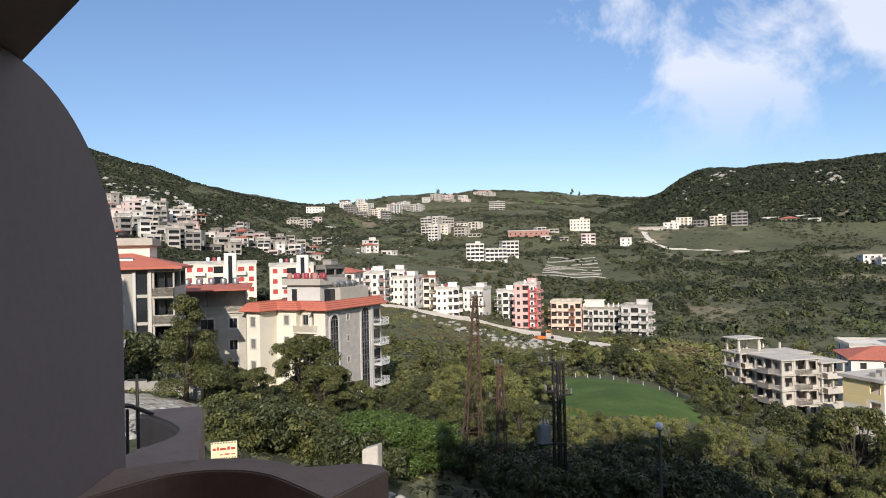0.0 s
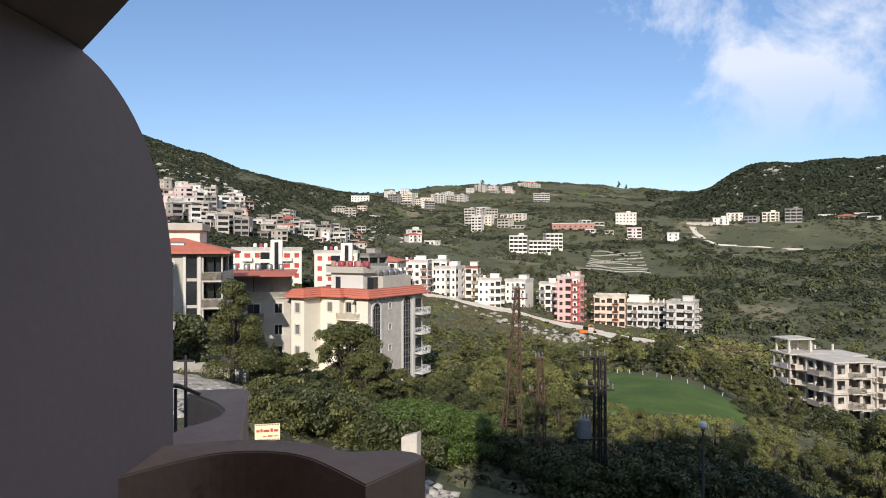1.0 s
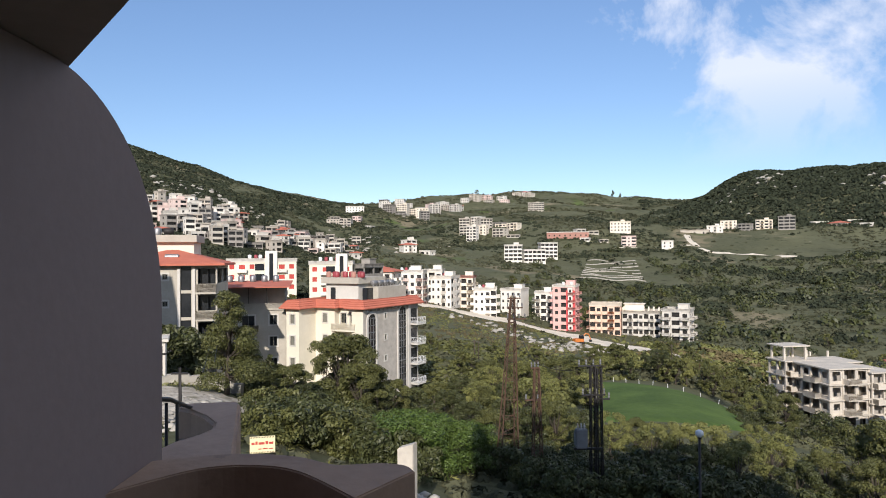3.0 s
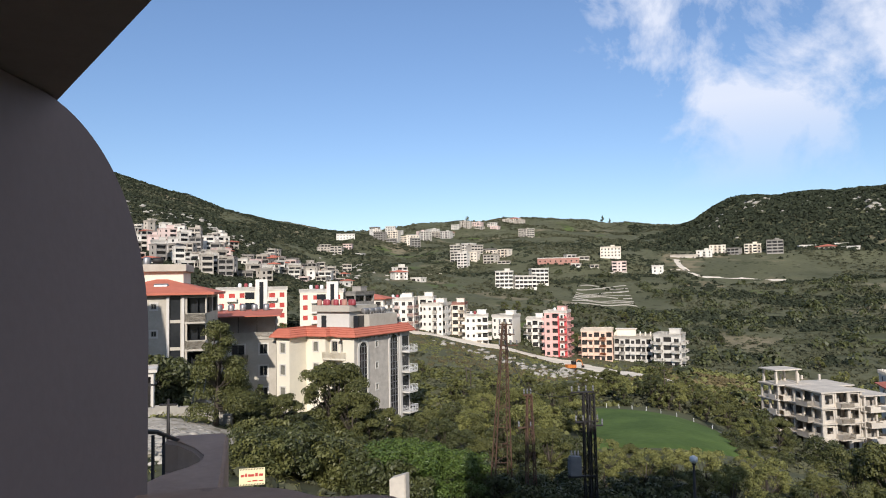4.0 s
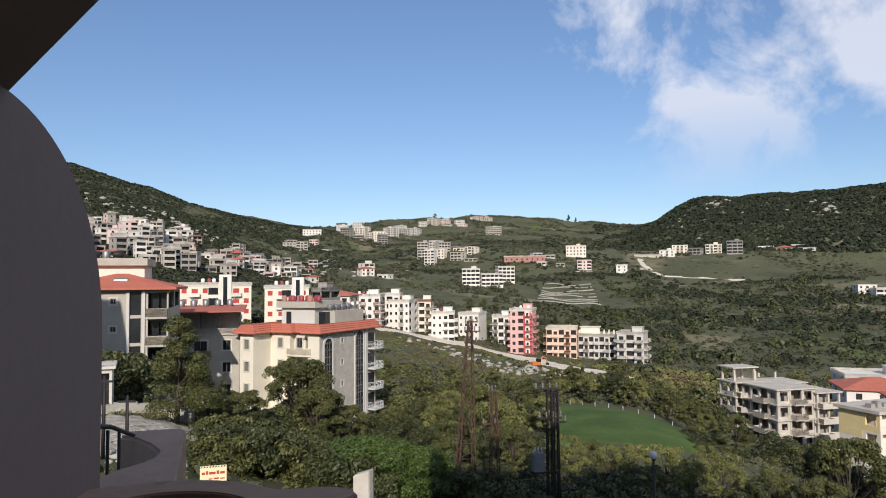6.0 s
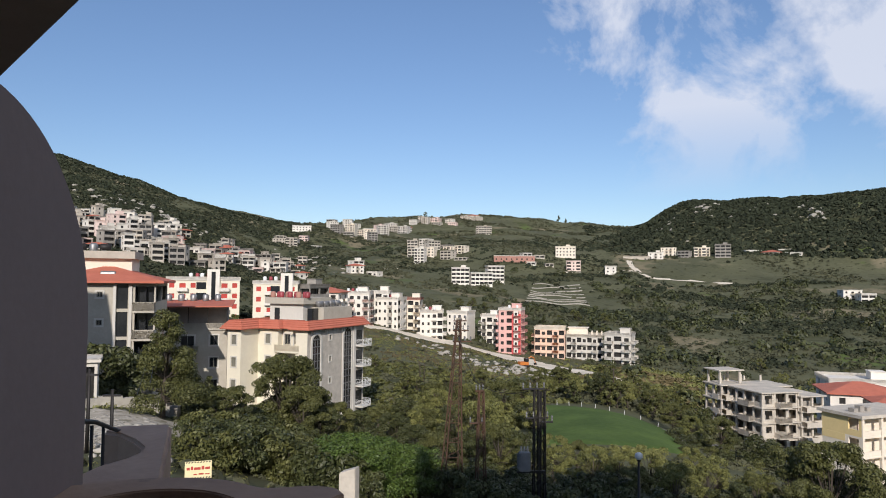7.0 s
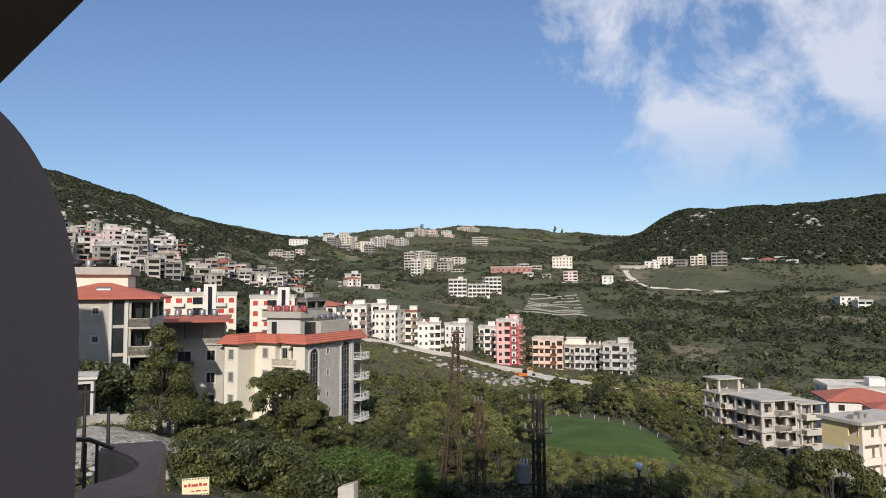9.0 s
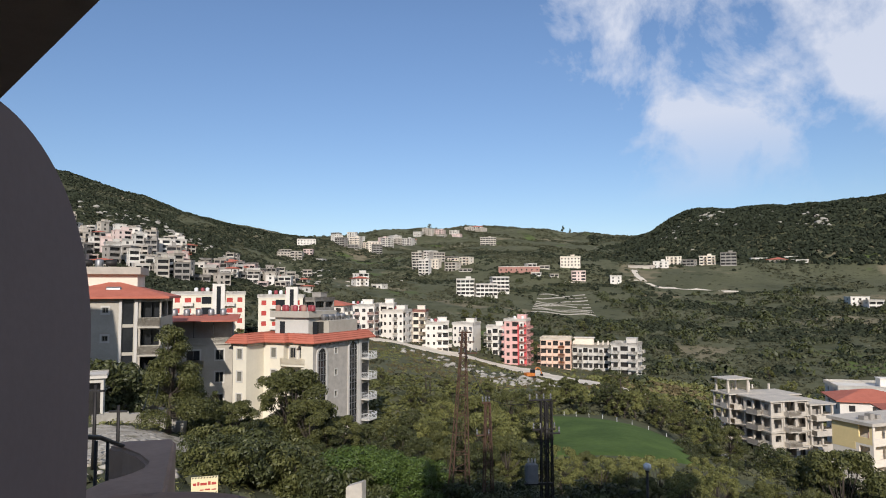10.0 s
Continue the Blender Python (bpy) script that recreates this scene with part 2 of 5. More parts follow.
# ---- the lie of the land: heights by bearing (degrees) and distance (m) from the balcony ----
AZ = np.array([-30, -20, -10, 0, 10, 20, 30, 40], float)
DIST = np.array([12, 28, 60, 95, 140, 210, 290, 400, 550, 750, 1050, 1500], float)
LAND = np.array([
    [-12, -12.5, -12.5, -12.5, -12.5, -12.5, -12.5, -12.5],
    [-9, -9, -10, -11.5, -12, -12, -12.5, -13],
    [-10, -10, -14, -16, -17, -17, -19, -21],
    [-11.5, -14.5, -19, -22, -21, -20, -24, -27],
    [-10, -13, -18, -21, -23, -24.5, -32.5, -33.5],
    [-4, -10, -15, -20, -27, -30, -37, -40],
    [6, 0, -12, -19, -29, -34, -38, -40],
    [22, 16, 0, -14, -20, -25, -26, -28],
    [52, 44, 12, 4, -2, -6, -5, -8],
    [108, 88, 42, 35, 33, 29, 28, 22],
    [173, 131, 91, 72, 70, 76, 120, 119],
    [225, 178, 125, 133, 142, 110, 130, 150],
], float)


def cubic(p0, p1, p2, p3, t):
    return p1 + 0.5 * t * (p2 - p0 + t * (2 * p0 - 5 * p1 + 4 * p2 - p3 + t * (3 * (p1 - p2) + p3 - p0)))


def wave(x, y, s, seed):
    """Cheap smooth noise, about -1 to 1, of wavelength s metres."""
    r = np.random.RandomState(seed)
    out = 0
    for k in range(5):
        a, ph, f = r.uniform(0, 6.28), r.uniform(0, 6.28), r.uniform(0.7, 1.6)
        out = out + np.sin((x * math.cos(a) + y * math.sin(a)) * 6.283 * f / s + ph + 1.3 * np.sin((x * math.sin(a) - y * math.cos(a)) * 6.283 * f / s * 0.6 + ph))
    return out / 2.6


def land(x, y):
    """Height of the ground at x, y (arrays or numbers)."""
    x, y = np.asarray(x, float), np.asarray(y, float)
    d = np.clip(np.hypot(x, y), 12, 1e9)
    az = np.degrees(np.arctan2(x, y))
    # round the back the columns run over from the last bearing to the first
    az = np.where(az < -30, az + 360, az)
    back = np.clip((az - 40) / 290, 0, 1)
    ua = np.clip((np.clip(az, -30, 40) + 30) / 10, 0, 6.9999)
    lu = np.log(np.clip(d, 12, 1500))
    ud = np.clip(np.interp(lu, np.log(DIST), np.arange(len(DIST))), 0, len(DIST) - 1.0001)
    ia, idd = ua.astype(int), ud.astype(int)
    fa, fd = ua - ia, ud - idd
    nr, nc = LAND.shape

    def column(j):
        j = np.clip(j, 0, nc - 1)
        g = [LAND[np.clip(idd + k, 0, nr - 1), j] for k in (-1, 0, 1, 2)]
        return cubic(*g, fd)

    z = cubic(column(ia - 1), column(ia), column(ia + 1), column(ia + 2), fa)
    zb = cubic(*[LAND[np.clip(idd + k, 0, nr - 1), 0] for k in (-1, 0, 1, 2)], fd)
    z = z * (1 - back) + zb * back
    z = z - np.clip(d - 1500, 0, None) * 0.10
    azs = np.degrees(np.arctan2(x, y))
    for a0, wa, d0, h in ((25.0, 2.6, 1100, 22), (7.0, 2.2, 1480, 9), (3.0, 1.4, 1450, 5)):   # rocky shoulder and knolls
        z = z + h * np.exp(-((azs - a0) / wa) ** 2 - (np.log(d / d0) / 0.22) ** 2)
    s = np.clip((d - 150) / 900, 0, 1)
    z = z + s * (7 * wave(x, y, 420, 1) + 3.5 * wave(x, y, 150, 2)) + np.clip((d - 40) / 400, 0, 1) * 0.9 * wave(x, y, 45, 3)
    return z


def ground_z(x, y):
    return float(land(x, y))


def build_ground():
    """One sheet to the horizon: rings that widen with distance, finer ahead."""
    ang = np.concatenate([np.linspace(-44, 50, 330), np.linspace(53, 313, 66)])
    rad = np.concatenate([[0.5, 6], 12 * (4600 / 12) ** (np.linspace(0, 1, 300))])
    A, D = np.meshgrid(np.radians(ang), rad)
    X, Y = D * np.sin(A), D * np.cos(A)
    Z = land(X, Y)
    v = np.stack([X, Y, Z], -1).reshape(-1, 3)
    na, nr = len(ang), len(rad)
    i, j = np.meshgrid(np.arange(nr - 1), np.arange(na), indexing="ij")
    j2 = (j + 1) % na
    f = np.stack([i * na + j, i * na + j2, (i + 1) * na + j2, (i + 1) * na + j], -1).reshape(-1, 4)[:, ::-1]
    ob = mesh_np("ground", v, f, GROUND, smooth=True)
    tagged(ob, "green scrub-covered valley slopes and hills of earth and grass", "ground", kind="structure")


build_ground()


def ribbon(name, pts, width, mat, label, category, lift=0.12, kind="structure", skirt=0.4):
    """A road draped over the ground along a smooth line of plan points."""
    fine = []
    P = [pts[0], *pts, pts[-1]]
    for a, b, c, d in zip(P, P[1:], P[2:], P[3:]):
        for k in range(12):
            fine.append((cubic(a[0], b[0], c[0], d[0], k / 12), cubic(a[1], b[1], c[1], d[1], k / 12)))
    fine.append(pts[-1])
    v, f = [], []
    across = (-0.5, -0.25, 0, 0.25, 0.5)
    for i, p in enumerate(fine):
        q, o = fine[min(i + 1, len(fine) - 1)], fine[max(i - 1, 0)]
        dx, dy = q[0] - o[0], q[1] - o[1]
        n = math.hypot(dx, dy) or 1
        w = width * (1 + 0.12 * math.sin(i * 1.7) + 0.1 * math.sin(i * 0.6))
        for s in across:
            x, y = p[0] - dy / n * w * s, p[1] + dx / n * w * s
            v.append((x, y, ground_z(x, y) + lift))
    n = len(across)
    for i in range(len(fine) - 1):
        for k in range(n - 1):
            f.append((i * n + k + 1, i * n + k, (i + 1) * n + k, (i + 1) * n + k + 1))
    bm = bmesh.new()
    vs = [bm.verts.new(p) for p in v]
    for q in f:
        bm.faces.new([vs[i] for i in q])
    edge = bmesh.ops.extrude_edge_only(bm, edges=[e for e in bm.edges if e.is_boundary])
    bmesh.ops.translate(bm, vec=(0, 0, -skirt), verts=[g for g in edge["geom"] if isinstance(g, bmesh.types.BMVert)])
    return tagged(finish(name, bm, mat, smooth=False), label, category, kind=kind)


# ---- the balcony that the camera stands on ----
def build_balcony():
    bm = bmesh.new()
    # side wall in the plane x = -0.60 with its upper outer corner rounded, 0.2 m thick
    prof = [(-2.6, -1.45), (1.466, -1.45), (1.466, -0.10)]
    prof += [(1.03 + 0.436 * math.cos(radians(a)), -0.10 + 0.442 * math.sin(radians(a))) for a in range(6, 91, 4)]
    prof += [(-2.6, 0.342)]
    a = [bm.verts.new((-0.60, y, z)) for y, z in prof]
    b = [bm.verts.new((-0.80, y, z)) for y, z in prof]
    bm.faces.new(a), bm.faces.new(b[::-1])
    for i in range(len(a)):
        bm.faces.new((a[(i + 1) % len(a)], a[i], b[i], b[(i + 1) % len(a)]))
    bmesh.ops.recalc_face_normals(bm, faces=bm.faces)
    tagged(finish("wall_balcony_side", bm, BALCONY), "grey-mauve plastered balcony side wall with rounded corner", "wall", kind="structure")

    bm = bmesh.new()
    prism(bm, [(-0.80, -2.6), (6, -2.6), (6, 0.30), (0.26, 0.30), (-0.05, 0.433), (-0.63, 1.136), (-0.80, 1.136)], 0.344, 0.56)
    tagged(finish("ceiling", bm, SOFFIT), "brown-grey soffit slab of the balcony above", "ceiling", kind="structure")

    bm = bmesh.new()
    prism(bm, [(-0.80, -2.6), (6, -2.6), (6, 1.0), (0.1, 1.2), (-0.2, 1.3), (-0.80, 1.42)], -1.62, -1.45)
    tagged(finish("floor", bm, CONCRETE), "concrete balcony floor slab", "floor", kind="structure")

    # the block of flats behind and round the balcony: it shades the foreground
    bm = bmesh.new()
    box(bm, -1.6, 16, -14, -2.6, -13, 12.0)
    box(bm, -1.6, -0.80, -2.6, -0.6, -13, 12.0)
    tagged(finish("wall_house", bm, BALCONY), "plain plastered wall of the house behind the balcony", "wall", kind="structure")

    # an unseen block added out of view to shade the grey stone house
    bm = bmesh.new()
    box(bm, -47, -32.5, 37, 47, -14, 12.5)
    tagged(finish("wall_neighbour", bm, BALCONY), "plain plastered wall of the tall house next door", "wall", kind="structure")

    def smooth_line(pts):
        P = [pts[0], *pts, pts[-1]]
        return [(cubic(a[0], b[0], c[0], d[0], k / 3), cubic(a[1], b[1], c[1], d[1], k / 3)) for a, b, c, d in zip(P, P[1:], P[2:], P[3:]) for k in range(3)] + [pts[-1]]

    def capped(name, outline, z0, z1, label):
        bm = bmesh.new()
        prism(bm, outline, z0, z1)
        bmesh.ops.recalc_face_normals(bm, faces=bm.faces)
        bmesh.ops.bevel(bm, geom=[e for e in bm.edges if all(abs(v.co.z - z1) < 1e-4 for v in e.verts)], offset=0.012, segments=3, affect="EDGES", clamp_overlap=True)
        tagged(finish(name, bm, PARAPET), label, "parapet", kind="structure")

    # the parapet: a scalloped wall with a broad flat cap
    outer = [(-0.60, 1.41), (-0.554, 1.427), (-0.485, 1.449), (-0.416, 1.457), (-0.34, 1.449), (-0.273, 1.424), (-0.225, 1.388), (-0.192, 1.372), (-0.145, 1.376), (-0.099, 1.380), (-0.05, 1.362), (-0.031, 1.325)]
    inner = [(-0.134, 1.172), (-0.19, 1.242), (-0.252, 1.313), (-0.30, 1.349), (-0.344, 1.366), (-0.41, 1.372), (-0.478, 1.350), (-0.53, 1.30), (-0.575, 1.246), (-0.60, 1.215)]
    capped("parapet_wall", (smooth_line(outer) + smooth_line(inner))[::-1], -1.45, -0.42, "brown-grey rendered scalloped balcony parapet")
    # the pier beyond, hollowed on the side of the railing
    pier = [(-0.60, 1.99), (-0.80, 2.72), (-0.825, 2.765), (-1.02, 2.73), (-1.036, 2.64), (-0.96, 2.60), (-0.87, 2.50), (-0.80, 2.39), (-0.782, 2.32), (-0.80, 2.24), (-0.852, 2.146), (-0.90, 1.90), (-0.60, 1.75)]
    capped("parapet_pier", pier, -1.6, -0.58, "brown-grey rendered end pier of the parapet with hollow")

    bm = bmesh.new()
    prism(bm, [(-0.795, 2.25), (-0.79, 2.40), (-0.86, 2.52), (-0.95, 2.61), (-1.03, 2.65), (-0.90, 2.16), (-0.85, 2.15)], -1.6, -0.70)
    bmesh.ops.recalc_face_normals(bm, faces=bm.faces)
    tagged(finish("parapet_ledge", bm, PARAPET), "rendered ledge inside the hollow of the pier", "parapet", kind="structure")

    rail = thing("balcony_railing", pose(0, 0, 0), "dark iron railing bars beside the balcony pier", "railing")
    bm = bmesh.new()
    tube(bm, [(-0.98, 2.66, -0.585), (-0.92, 2.3, -0.475), (-0.89, 2.1, -0.43), (-0.85, 1.7, -0.37)], 0.008, 8)
    part("handrail", bm, IRON, rail, smooth=True)
    for k in range(5):
        bm = bmesh.new()
        t = k / 4
        x, y, z = -0.935 + 0.06 * t, 2.40 - 0.52 * t, -0.505 + 0.10 * t
        tube(bm, [(x, y, -1.6), (x, y, z)], 0.006, 6)
        part("bar", bm, IRON, rail, smooth=True)


build_balcony()

# ---- buildings ----
SHARED = {}


def shared(key, make):
    if key not in SHARED:
        SHARED[key] = make()
    return SHARED[key]


def mesh_of(name, bm, mats):
    me = bpy.data.meshes.new(name)
    bm.normal_update()
    bm.to_mesh(me)
    bm.free()
    for m in mats:
        me.materials.append(m)
    return me


def child(name, me, parent, m, label=""):
    ob = new(name, me)
    ob.parent = parent
    ob.matrix_basis = m
    return tagged(ob, label)


def facade(bm, x0, x1, y, z0, z1, holes, depth=0.22, mi=0, turn=None):
    """A wall in the plane y from x0 to x1, outside towards -y, with openings (x0, x1, z0, z1) and their reveals."""
    xs = sorted({x0, x1, *[h[0] for h in holes], *[h[1] for h in holes]})
    zs = sorted({z0, z1, *[h[2] for h in holes], *[h[3] for h in holes]})
    made = []

    def quad(*ps):
        f = bm.faces.new([bm.verts.new(p if turn is None else turn @ Vector(p)) for p in ps])
        f.material_index = mi
        made.append(f)

    for i in range(len(xs) - 1):
        for k in range(len(zs) - 1):
            xa, xb, za, zb = xs[i], xs[i + 1], zs[k], zs[k + 1]
            cx_, cz = (xa + xb) / 2, (za + zb) / 2
            if any(h[0] < cx_ < h[1] and h[2] < cz < h[3] for h in holes):
                continue
            quad((xa, y, za), (xb, y, za), (xb, y, zb), (xa, y, zb))
    for a, b, c, d in holes:
        e = y + depth
        quad((a, y, c), (a, e, c), (a, e, d), (a, y, d))
        quad((b, y, c), (b, y, d), (b, e, d), (b, e, c))
        quad((a, y, c), (b, y, c), (b, e, c), (a, e, c))
        quad((a, y, d), (a, e, d), (b, e, d), (b, y, d))


def window_mesh(w, h, pane_mat):
    """A pane set back in its opening; origin at the middle of the sill, in the wall's plane."""
    def make():
        bm = bmesh.new()
        box(bm, -w / 2, w / 2, 0.13, 0.2, 0, h)
        return mesh_of("pane", bm, [pane_mat])
    return shared(("pane", w, h, pane_mat.name), make)


def frame_mesh(w, h, mat, bar=0.08, y0=0.06, y1=0.16):
    """One ring of frame round a pane."""
    def make():
        bm = bmesh.new()
        ring = lambda i, y: [bm.verts.new(p) for p in ((-w / 2 + i, y, i), (w / 2 - i, y, i), (w / 2 - i, y, h - i), (-w / 2 + i, y, h - i))]
        a, b, c, d = ring(0, y0), ring(bar, y0), ring(bar, y1), ring(0, y1)
        for p, q in ((a, b), (b, c), (c, d), (d, a)):
            for k in range(4):
                bm.faces.new((p[k], p[(k + 1) % 4], q[(k + 1) % 4], q[k]))
        bmesh.ops.recalc_face_normals(bm, faces=bm.faces)
        return mesh_of("window", bm, [mat])
    return shared(("frame", w, h, mat.name, bar, y0), make)


def put_window(base, m, w, h, frame, pane, near):
    """A window under base: a frame with its pane, or far off the pane alone."""
    w, h = round(w, 2), round(h, 2)
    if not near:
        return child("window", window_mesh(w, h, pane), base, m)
    win = child("window", frame_mesh(w, h, frame), base, m)
    child("pane", window_mesh(w, h, pane), win, pose(0, 0, 0))
    child("mullion", shared(("mull", h, frame.name), lambda: mullion(h, frame)), win, pose(0, 0, 0))
    child("surround", frame_mesh(w + 0.36, h + 0.36, STONE_TRIM, 0.18, -0.06, 0.02), win, pose(0, 0, -0.18))
    return win


def mullion(h, mat):
    bm = bmesh.new()
    box(bm, -0.035, 0.035, 0.07, 0.15, 0.05, h - 0.05)
    return mesh_of("mullion", bm, [mat])


def balcony_mesh(w, d, wall_mat, rail=0.95):
    """A tray of slab and solid parapet in one piece."""
    def make():
        bm = bmesh.new()
        v = box(bm, -w / 2, w / 2, -d, 0.05, -0.16, rail)
        topf = [f for f in bm.faces if all(abs(q.co.z - rail) < 1e-5 for q in f.verts)]
        bmesh.ops.inset_region(bm, faces=topf, thickness=0.12)
        bmesh.ops.translate(bm, vec=(0, 0, 0.04 - rail), verts=topf[0].verts)
        return mesh_of("balcony", bm, [wall_mat])
    return shared(("bal", w, d, wall_mat.name, rail), make)


def slab_mesh(w, d, mat):
    def make():
        bm = bmesh.new()
        box(bm, -w / 2, w / 2, -d, 0.05, -0.16, 0.04)
        return mesh_of("balcony", bm, [mat])
    return shared(("slab", w, d, mat.name), make)


def railing_mesh(w, d, mat, rail=0.95):
    def make():
        bm = bmesh.new()
        for k in range(5):
            zz = 0.15 + (rail - 0.15) * k / 4
            tube(bm, [(-w / 2, 0, zz), (-w / 2, -d + 0.03, zz), (w / 2, -d + 0.03, zz), (w / 2, 0, zz)], 0.025, 4)
        for x in (-w / 2, -w / 6, w / 6, w / 2):
            tube(bm, [(x, -d + 0.03, 0.03), (x, -d + 0.03, rail)], 0.03, 4)
        return mesh_of("railing", bm, [mat])
    return shared(("rail", w, d, mat.name), make)


def put_balcony(base, m, w, d, mat, kind):
    w, d = round(w, 2), round(d, 2)
    if kind == "solid":
        return child("balcony", balcony_mesh(w, d, mat), base, m)
    ob = child("balcony", slab_mesh(w, d, mat), base, m)
    child("railing", railing_mesh(w, d, ENAMEL), ob, pose(0, 0, 0), "white metal railing")
    return ob


def tank_mesh(mat, upright):
    def make():
        bm = bmesh.new()
        if upright:
            tube(bm, [(0, 0, 0.0), (0, 0, 0.15), (0, 0, 1.15), (0, 0, 1.35), (0, 0, 1.42)], [0.6, 0.64, 0.64, 0.45, 0.2], 14)
        else:
            tube(bm, [(-0.85, 0, 0.75), (-0.78, 0, 0.75), (0.78, 0, 0.75), (0.85, 0, 0.75)], [0.4, 0.55, 0.55, 0.4], 14)
            for x in (-0.6, 0.5):
                box(bm, x, x + 0.1, -0.4, 0.4, 0, 0.35)
        return mesh_of("water_tank", bm, [mat])
    return shared(("tank", mat.name, upright), make)


def water_tank(x, y, z, mat, label, upright=True, rz=0.0, s=1.0):
    ob = new("water_tank", tank_mesh(mat, upright))
    ob.matrix_world = pose(x, y, z, 0, 0, rz) @ Matrix.Scale(s, 4)
    for p in ob.data.polygons:
        p.use_smooth = True
    return tagged(ob, label, "water tank", "water tanks on the roofs")


def block_of_flats(name, x, y, zb, rz, w, d, floors, sh, wall, label, front="wbw", side="ww", frame=None, pane=None, trim=None, slab=None, roof="flat",
                   win=(1.3, 1.4), bal=(3.0, 1.2), bal_kind="solid", bal_mat=None, group="", skirt=4.0, hut=True, depth=0.22, category="apartment building", rail_top=0.9, sides=("l", "r"), near=False):
    """A block with storeys: every bay of the front is w (window), b (balcony and door), g (strip of glass), l (loggia) or n (blank)."""
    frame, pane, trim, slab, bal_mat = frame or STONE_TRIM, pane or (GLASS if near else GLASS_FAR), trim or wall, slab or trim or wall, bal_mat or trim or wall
    base = thing(name, pose(x, y, zb, 0, 0, rz), label, category, group)
    H = floors * sh
    wall_bm = bmesh.new()
    todo = []

    def bays(code, length, turn):
        n = len(code)
        bw = length / n
        holes = []
        for i, c in enumerate(code):
            cx_ = -length / 2 + (i + 0.5) * bw
            for f in range(floors):
                z = f * sh
                ww, wh = win
                if c == "w" or c == "a":
                    ww = min(ww, bw * 0.7)
                    holes.append((cx_ - ww / 2, cx_ + ww / 2, z + 0.95, z + 0.95 + wh))
                    todo.append(("w", turn, cx_, z + 0.95, ww, wh))
                elif c == "s":
                    holes.append((cx_ - 0.3, cx_ + 0.3, z + 1.5, z + 2.1))
                    todo.append(("w", turn, cx_, z + 1.5, 0.6, 0.6))
                elif c == "b":
                    dw = min(1.8, bw * 0.6)
                    holes.append((cx_ - dw / 2, cx_ + dw / 2, z + 0.1, z + 2.3))
                    todo.append(("w", turn, cx_, z + 0.1, dw, 2.2))
                    todo.append(("b", turn, cx_, z, min(bal[0], bw * 0.98), bal[1]))
                elif c == "l":
                    lw = bw * 0.86
                    holes.append((cx_ - lw / 2, cx_ + lw / 2, z + 0.95, z + sh - 0.35))
                    todo.append(("l", turn, cx_, z + 0.95, lw, sh - 1.3))
                elif c == "g":
                    gw = bw * 0.5
                    holes.append((cx_ - gw / 2, cx_ + gw / 2, z + 0.25, z + sh - 0.1))
                    todo.append(("g", turn, cx_, z + 0.25, gw, sh - 0.35))
        return holes

    turns = {"f": (w, d, 0), "r": (d, w, 90), "l": (d, w, -90), "b": (w, d, 180)}
    for key, (length, other, angle) in turns.items():
        turn = pose(0, 0, 0, 0, 0, angle)
        code = front if key == "f" else side if key in sides else ""
        holes = bays(code, length, turn) if code else []
        facade(wall_bm, -length / 2, length / 2, -other / 2, -skirt, H, holes, depth, 0, turn)
        for kind, t2, cx_, z, ww, wh in todo:
            m = turn @ pose(cx_, -other / 2, z)
            ww, wh = round(ww, 2), round(wh, 2)
            if kind == "w":
                put_window(base, m, ww, wh, frame, pane, near)
            elif kind == "g":
                put_window(base, m, ww, wh, STEEL, GLASS, False)
            elif kind == "l":
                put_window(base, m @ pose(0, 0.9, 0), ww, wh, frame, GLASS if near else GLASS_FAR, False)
            else:
                put_balcony(base, m, ww, wh, bal_mat, bal_kind)
        todo.clear()
    part("wall", wall_bm, wall, base)
    bm = bmesh.new()
    box(bm, -w / 2 + 1.3, w / 2 - 1.3, -d / 2 + 1.3, d / 2 - 1.3, -skirt, H - 0.05)
    part("inner_core", bm, BLOCK, base)
    bm = bmesh.new()
    if roof == "flat":
        o = 0.25
        v = box(bm, -w / 2 - o, w / 2 + o, -d / 2 - o, d / 2 + o, H, H + 0.22 + rail_top)
        topf = [f for f in bm.faces if all(abs(q.co.z - H - 0.22 - rail_top) < 1e-5 for q in f.verts)]
        bmesh.ops.inset_region(bm, faces=topf, thickness=0.2)
        bmesh.ops.translate(bm, vec=(0, 0, -rail_top), verts=topf[0].verts)
        part("roof", bm, slab, base)
    elif roof == "hip":
        o, rh = 0.9, min(w, d) * 0.16
        lo = [bm.verts.new(p) for p in ((-w / 2 - o, -d / 2 - o, H), (w / 2 + o, -d / 2 - o, H), (w / 2 + o, d / 2 + o, H), (-w / 2 - o, d / 2 + o, H))]
        lo2 = [bm.verts.new((*v.co.xy, H + 0.25)) for v in lo]
        k = min(w, d) / 2
        hi = [bm.verts.new((-(w / 2 - k), 0, H + 0.25 + rh)), bm.verts.new(((w / 2 - k), 0, H + 0.25 + rh))] if w > d else [bm.verts.new((0, -(d / 2 - k), H + 0.25 + rh)), bm.verts.new((0, d / 2 - k, H + 0.25 + rh))]
        bm.faces.new(lo[::-1])
        for i in range(4):
            bm.faces.new((lo[i], lo[(i + 1) % 4], lo2[(i + 1) % 4], lo2[i]))
